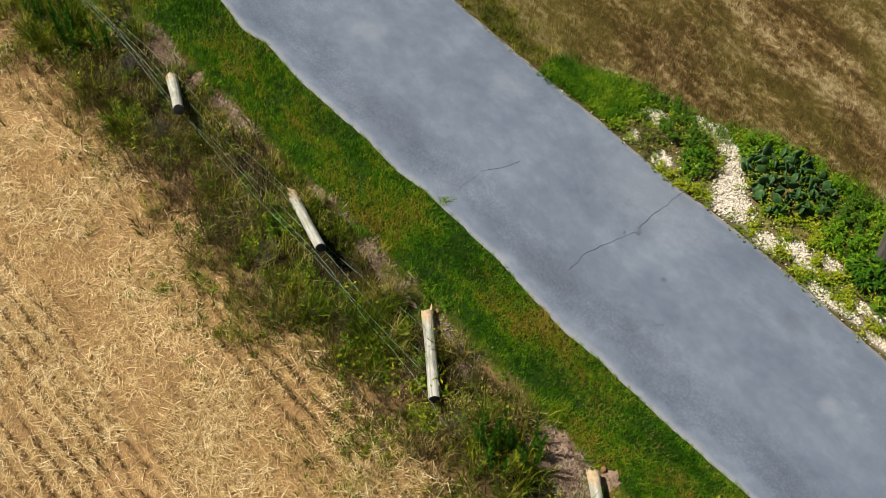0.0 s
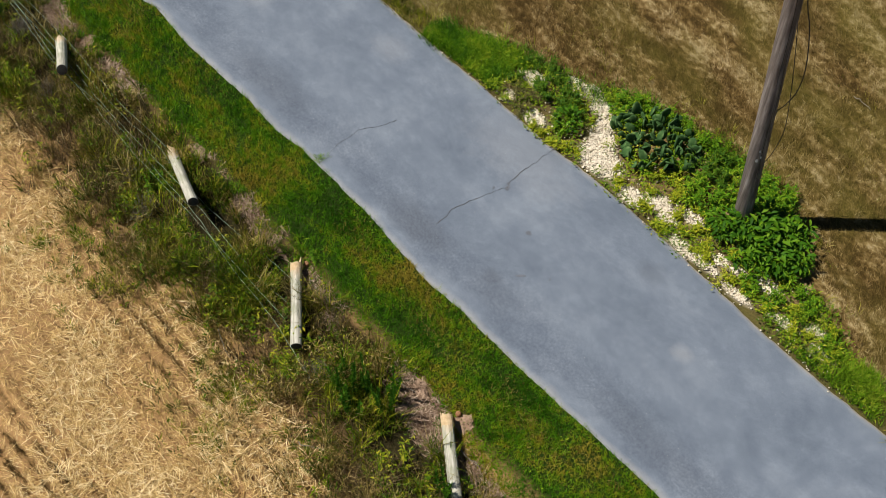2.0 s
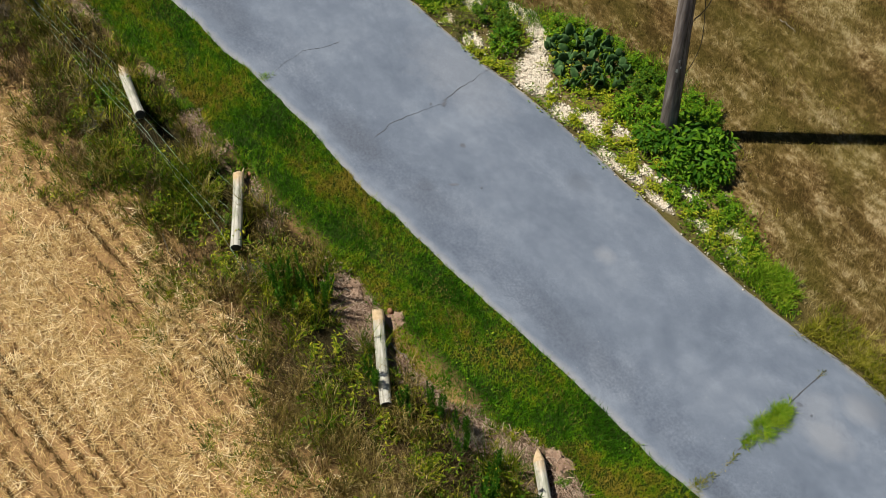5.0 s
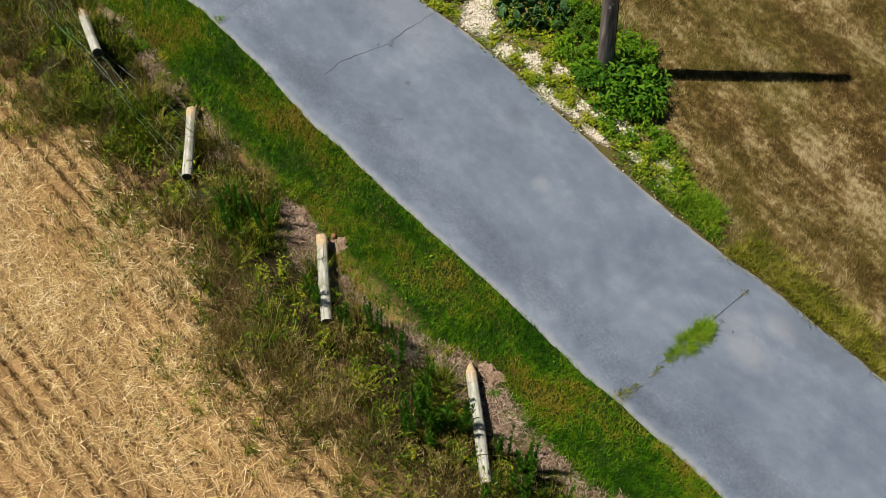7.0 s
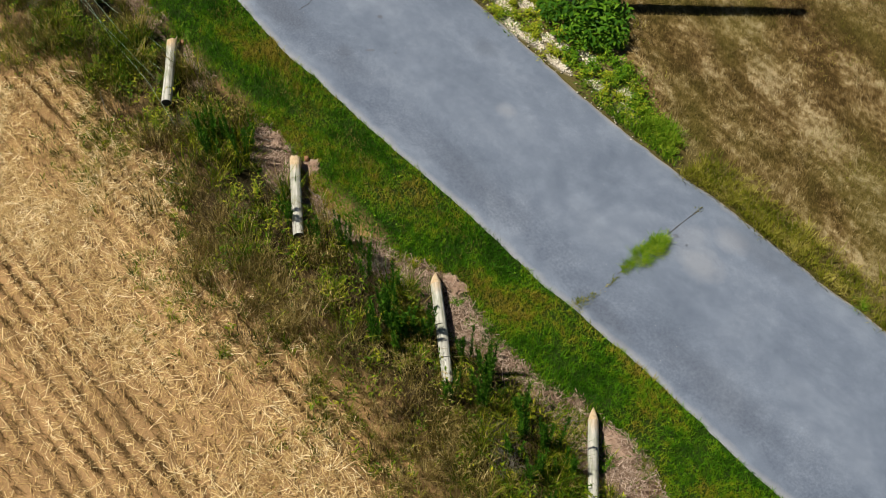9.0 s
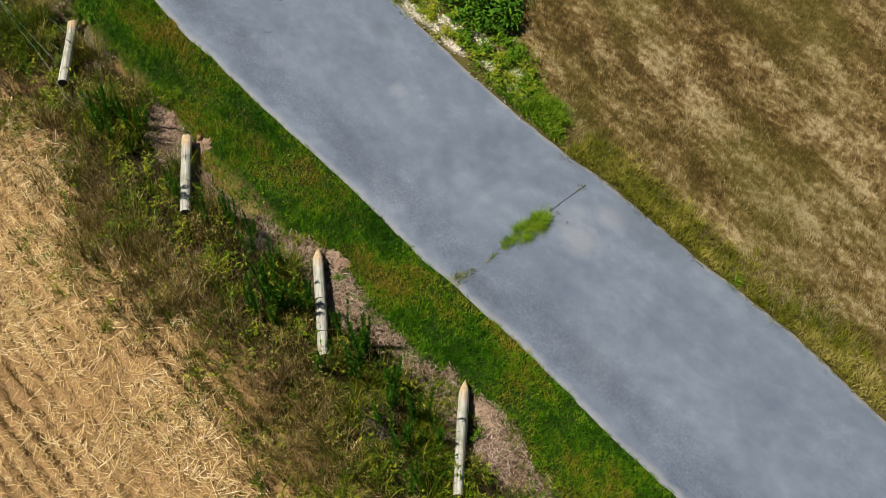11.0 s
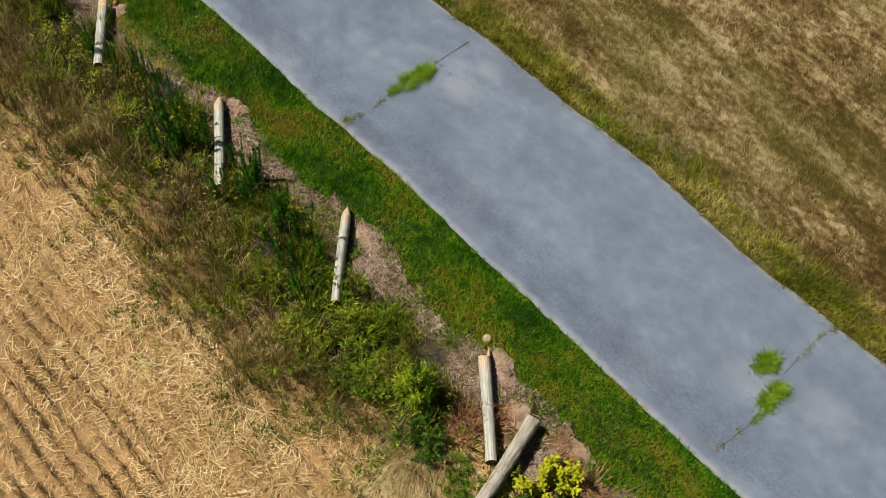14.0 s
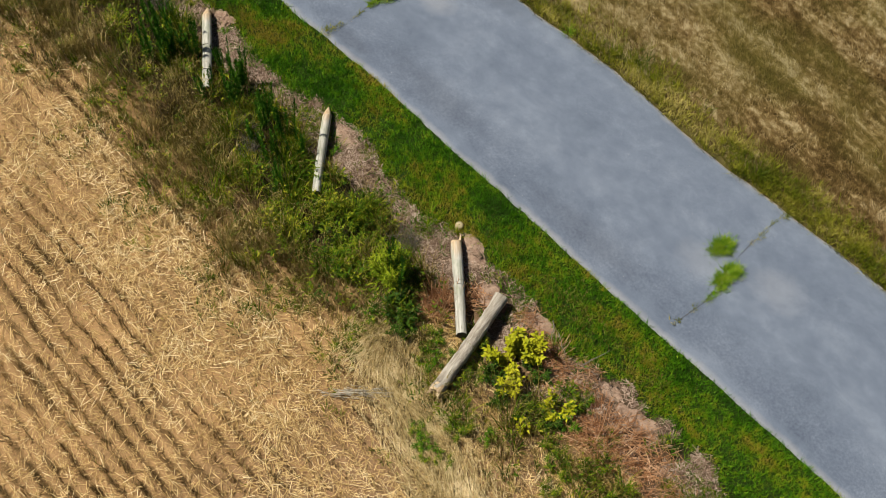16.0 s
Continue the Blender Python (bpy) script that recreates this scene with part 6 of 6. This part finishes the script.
broad_leaves(lush[0], 0.24, 0.46, 46, 431)
BROAD = [(-3.1, 10.1, 0.9), (-2.6, 10.3, 1.1), (-2.4, 10.6, 1.0), (-2.3, 10.85, 0.8), (-2.2, 10.2, 1.0), (-2.62, 10.02, 1.0), (-2.85, 10.68, 0.9), (-2.05, 10.42, 0.9), (-2.7, 10.52, 1.0), (-2.35, 9.95, 0.8), (-2.98, 10.25, 0.9), (-2.12, 10.62, 0.8), (-2.5, 10.8, 0.8), (-5.98, 9.85, 0.8), (-2.45, 10.38, 1.1)]
BRIGHT = [(-5.5, 10.92, 0.8), (-5.22, 10.63, 0.7), (-5.42, 10.55, 0.6), (-3.5, 10.3, 1.0), (-3.4, 10.5, 1.0), (-3.72, 10.3, 1.0), (-3.3, 10.72, 0.9), (-4.62, 10.12, 0.7), (-4.35, 10.42, 0.8), (-3.05, 11.05, 0.9), (-2.92, 11.25, 0.9), (-3.2, 11.2, 0.8), (-2.78, 11.05, 0.8), (-1.98, 10.2, 0.9), (-1.88, 9.76, 0.8),
          (-1.6, 10.1, 0.8), (-1.38, 10.02, 0.7), (-1.96, 10.5, 0.8), (-0.95, 9.78, 0.6), (-4.3, 11.1, 0.8), (-4.7, 11.15, 0.8), (-3.7, 11.1, 0.9), (-3.4, 10.95, 0.9), (-5.1, 11.0, 0.8), (-2.2, 9.72, 0.8), (-3.95, 10.5, 0.8), (-6.0, 9.65, 0.6)]
DARK = [(-7.13, 9.84, 0.7), (-6.6, 10.0, 0.9), (-6.84, 10.1, 0.8), (-6.2, 9.95, 0.9), (-6.1, 10.12, 0.8), (-6.35, 10.3, 0.8), (-4.0, 10.8, 1.1), (-3.9, 11.0, 0.9), (-3.62, 10.75, 0.9), (-6.65, 10.38, 0.7), (-6.95, 10.42, 0.8), (-7.2, 10.3, 0.7), (-4.2, 10.65, 0.8), (-3.3, 10.12, 0.7), (-2.75, 10.2, 0.8)]
YELLOW = [(-4.27, 9.9, 0.8), (-4.92, 9.81, 0.55), (-4.12, 9.57, 1.0), (-3.68, 9.88, 0.9), (-3.76, 9.54, 1.0), (-4.69, 9.58, 1.0), (-3.28, 9.86, 1.1), (-2.95, 9.66, 0.9), (-5.76, 9.5, 1.0), (-5.52, 9.55, 0.7), (-6.1, 9.47, 0.8), (-6.14, 10.26, 0.9), (-5.8, 10.12, 0.7), (-3.48, 9.68, 0.8), (-3.08, 9.78, 0.8), (-2.5, 9.62, 0.8), (-2.28, 9.62, 0.8),
          (-1.8, 9.6, 0.9), (-1.35, 9.62, 0.9), (-1.62, 9.86, 0.9), (-1.02, 9.98, 0.8), (-3.9, 10.08, 0.9), (-4.0, 10.25, 0.9), (-4.4, 10.2, 0.9), (-3.55, 10.12, 0.8), (-0.75, 9.78, 0.7), (-1.2, 9.72, 0.7), (-1.95, 10.05, 0.7), (-5.9, 9.42, 0.7), (-6.3, 9.45, 0.7), (-3.15, 9.6, 0.7), (-2.72, 9.9, 0.8)]
OLIVE = [(-6.65, 9.52, 0.9), (-6.95, 9.76, 0.8), (-5.72, 10.0, 0.7), (-6.72, 9.82, 0.8), (-7.15, 9.55, 0.6)]
for p, places in enumerate((BROAD, BRIGHT, DARK, YELLOW, OLIVE)):
    for k, (x, y, s) in enumerate(places):
        copy_thing(lush[p], Matrix.Translation(stand(x, y)) @ Matrix.Rotation(k * 1.7 + p, 4, "Z") @ Matrix.Scale(s, 4))


def bed_grass(x, y):
    t = np.interp(x, [-8.6, -7.6, -6.5, -5.6, -4.5, -3.4, -2.6], [9.75, 10.25, 10.6, 11.0, 11.25, 11.35, 11.1])
    low = np.exp(-((y - t + 0.12) / 0.2) ** 2) * (x < -2.5)
    low = np.maximum(low, smooth(0.0, 0.06, y - road_right(x)) * (1 - smooth(-0.2, 0.05, y - bed_top(x))) * (1 - smooth(-7.5, -7.2, x)))
    end = smooth(-1.7, -1.3, x) * (1 - smooth(0.1, 0.4, x)) * smooth(0.0, 0.05, y - road_right(x)) * (1 - smooth(-0.15, 0.05, y - bed_top(x)))
    return np.maximum(low, end) * (0.4 + 0.6 * smooth(0.35, 0.6, fbm(x, y, 2.5, 81)))


P = scatter(80000, -8.9, 0.5, 9.3, 11.7, bed_grass)
P = np.concatenate([P, scatter(34000, -8.9, -7.2, 9.3, 10.5, lambda x, y: bed_grass(x, y) * (x < -7.2))])
stuff("bed_grass", blades(P, rng.uniform(0.06, 0.17, len(P)), rng.uniform(0.006, 0.012, len(P)), rng.uniform(0, 6.28, len(P)), rng.uniform(0.1, 0.7, len(P)), rng.uniform(0.5, 1.5, len(P))),
      M_LUSH, "bright green grass edging the gravel bed", "grass")


C = scatter(1000, -8.5, 0.3, 9.4, 11.2, lambda x, y: (1 - smooth(-0.1, 0.05, y - bed_top(x))) * smooth(-0.05, 0.02, y - road_right(x)) * (1 - 0.93 * on_gravel(x, y)) * np.where(x < -5.8, 1.0, 0.75) * smooth(-7.6, -7.2, x))
n = 22
P = np.repeat(C, n, 0) + rng.normal(0, 1, (len(C) * n, 3)) * np.array([0.06, 0.06, 0.0])
P[:, 2] += rng.uniform(0.01, 0.13, len(P))
a = rng.uniform(0, 6.28, len(P))
stuff("bed_ground_cover", leaves(P, np.stack([np.cos(a), np.sin(a), rng.uniform(-0.1, 0.9, len(P))], 1), rng.uniform(0.03, 0.08, len(P)), rng.uniform(0.010, 0.03, len(P)), 0.2),
      M_COVER, "low yellow-green weeds covering the gravel bed", "weeds")


# ---- utility pole ----
LEAN_X, LEAN_Y = -0.085, 0.045


def utility_pole():
    base = (-3.05, 10.47, float(ground_z(-3.05, 10.47)))
    ob = thing("utility_pole", base, "old grey-brown wooden utility pole with dark cracks, leaning slightly", "utility pole")
    H, sides, rings = 6.5, 28, 60
    g = np.random.default_rng(23)
    t = np.arange(sides) * 2 * np.pi / sides
    flute = g.normal(0, 0.012, sides)
    v = []
    for i in range(rings):
        q = i / (rings - 1)
        z = -0.3 + (H + 0.3) * q
        r = (0.128 - 0.028 * q + 0.03 * math.exp(-((z / 0.16) ** 2)) * (z > -0.3)) * (1 + flute + 0.012 * np.sin(3 * t + 2.0 * q))
        v.append(np.stack([LEAN_X * z + r * np.cos(t), LEAN_Y * z + r * np.sin(t), np.full(sides, z)], 1))
    v = np.concatenate(v)
    f = [[i * sides + j, i * sides + (j + 1) % sides, (i + 1) * sides + (j + 1) % sides, (i + 1) * sides + j] for i in range(rings - 1) for j in range(sides)]
    f.append(list(range((rings - 1) * sides, rings * sides)))
    shaft = piece("shaft", v, f, M_POLE, ob, "", True)

    def side(z, ang, out):
        r = 0.128 - 0.028 * (z + 0.3) / (H + 0.3) + out
        return (LEAN_X * z + r * math.cos(ang), LEAN_Y * z + r * math.sin(ang), z)
    right = radians(48.9)
    # long drying cracks
    for k, (z0, z1, a) in enumerate([(0.9, 2.6, right - 1.25), (1.9, 3.9, right - 1.0), (0.5, 1.4, right - 0.8), (2.8, 5.2, right - 1.5)]):
        zs = np.linspace(z0, z1, 24)
        ang = a + 0.05 * np.sin(zs * 3 + k)
        wd = 0.03 * np.sin(np.linspace(0.05, math.pi - 0.05, 24)) + 0.012
        A = np.array([side(z, q - w, 0.002) for z, q, w in zip(zs, ang, wd)])
        B = np.array([side(z, q + w, 0.002) for z, q, w in zip(zs, ang, wd)])
        piece("split", np.concatenate([A, B]), np.array([[i, i + 24, i + 25, i + 1] for i in range(23)]), M_CABLE, shaft, "dark drying crack")

    def cable(knots, r):
        pts = []
        for i in range(len(knots) - 1):
            p0, p1, p2, p3 = (np.array(knots[max(0, min(len(knots) - 1, i + k))], float) for k in (-1, 0, 1, 2))
            for q in np.linspace(0, 1, 8)[:-1]:
                pts.append(0.5 * (2 * p1 + (p2 - p0) * q + (2 * p0 - 5 * p1 + 4 * p2 - p3) * q * q + (3 * p1 - p0 - 3 * p2 + p3) * q ** 3))
        pts.append(np.array(knots[-1]))
        piece("cable", *tube(pts, r, 6), M_CABLE, shaft, "thin dark cable stapled to the pole")
    cable([side(z, right, 0.006) for z in (0.1, 0.6, 1.2, 1.7, 2.2)] + [side(2.35, right, 0.10), side(2.6, right, 0.21), side(3.0, right, 0.24), side(3.6, right, 0.17), side(4.2, right, 0.04), side(5.2, right, 0.006), side(6.3, right, 0.006)], 0.007)
    cable([side(1.25, right, 0.006), side(1.5, right, 0.10), side(1.9, right, 0.17), side(2.6, right, 0.13), side(3.2, right, 0.07), side(3.7, right, 0.01)], 0.005)
    for z, a, s in ((1.44, right - 1.75, 0.03), (1.62, right - 1.6, 0.022), (1.5, right - 1.35, 0.018)):
        v = np.array([side(z - s, a - s * 4, 0.006), side(z - s, a + s * 4, 0.006), side(z + s, a + s * 4, 0.006), side(z + s, a - s * 4, 0.006)])
        back = v * [0.97, 0.97, 1]
        piece("tag", np.concatenate([v, back]), [[0, 1, 2, 3], [4, 7, 6, 5], [0, 4, 5, 1], [1, 5, 6, 2], [2, 6, 7, 3], [3, 7, 4, 0]], M_TAG, shaft, "small pale tag")


utility_pole()
C = scatter(500, -0.75, 0.2, 9.4, 9.95, lambda x, y: np.exp(-((x + 0.3) / 0.3) ** 2 - ((y - 9.66) / 0.14) ** 2))
stuff("bed_end_grass", tussocks(C, 22, 0.05, 0.17, 0.010, 0.8, 0.1), M_TUFT, "bright green soft grass at the end of the gravel bed", "grass")


# ---- grass in the road cracks ----
def crack_tuft(spots, label, material=M_TUFT):
    """spots: x, y, spread along x and y, blades, height."""
    for x, y, sx, sy, n, h in spots:
        n = int(0.75 * n)
        heart = np.stack([rng.normal(0, sx, 14), rng.normal(0, sy, 14)], 1)[rng.integers(0, 14, n)]
        P = np.stack([0.75 * heart[:, 0] + rng.normal(0, 0.6 * sx, n), 0.75 * heart[:, 1] + rng.normal(0, 0.6 * sy, n), np.full(n, 0.002)], 1)
        a = np.arctan2(P[:, 1], P[:, 0]) + rng.normal(0, 0.9, n)
        ob = thing("grass_tuft", (x, y, road_z(x, y)), label, "grass tuft", "crack tufts")
        piece("turf", *blades(P, rng.uniform(0.4, 1.0, n) * h * rng.choice([1.0, 1.0, 1.0, 1.9], n), rng.uniform(0.005, 0.009, n), a, rng.uniform(0.3, 1.0, n), rng.uniform(0.9, 1.7, n)), material, ob, kind="stuff")


crack_tuft([(1.09, 8.16, 0.07, 0.085, 1700, 0.10), (1.08, 7.86, 0.06, 0.10, 1100, 0.09), (1.09, 7.62, 0.035, 0.06, 400, 0.07)], "bright green grass tuft growing from a straight road crack")
crack_tuft([(1.10, 7.22, 0.018, 0.16, 70, 0.05), (1.08, 6.82, 0.025, 0.10, 80, 0.05), (1.05, 6.64, 0.05, 0.05, 130, 0.07), (1.07, 9.04, 0.02, 0.04, 40, 0.04)], "thin yellowish grass along the straight road crack", M_FRINGE)
crack_tuft([(8.02, 8.30, 0.075, 0.10, 1700, 0.09)], "round green grass tuft beside a road crack")
crack_tuft([(8.33, 8.00, 0.07, 0.09, 1300, 0.09), (8.38, 7.82, 0.06, 0.08, 800, 0.08), (8.44, 7.55, 0.02, 0.08, 200, 0.06)], "elongated green grass tuft growing along a road crack")
crack_tuft([(8.23, 8.78, 0.02, 0.14, 100, 0.045), (8.20, 9.05, 0.015, 0.1, 60, 0.04), (8.26, 9.32, 0.045, 0.05, 90, 0.05), (8.42, 7.2, 0.025, 0.06, 40, 0.04), (8.39, 6.9, 0.03, 0.04, 50, 0.05)], "sparse yellow-green grass along the road crack", M_FRINGE)
crack_tuft([(-8.0, 6.62, 0.04, 0.05, 110, 0.06)], "small grass tuft creeping onto the asphalt edge")
crack_tuft([(3.64, 9.50, 0.06, 0.05, 200, 0.10)], "dark green weed tuft at the asphalt edge")
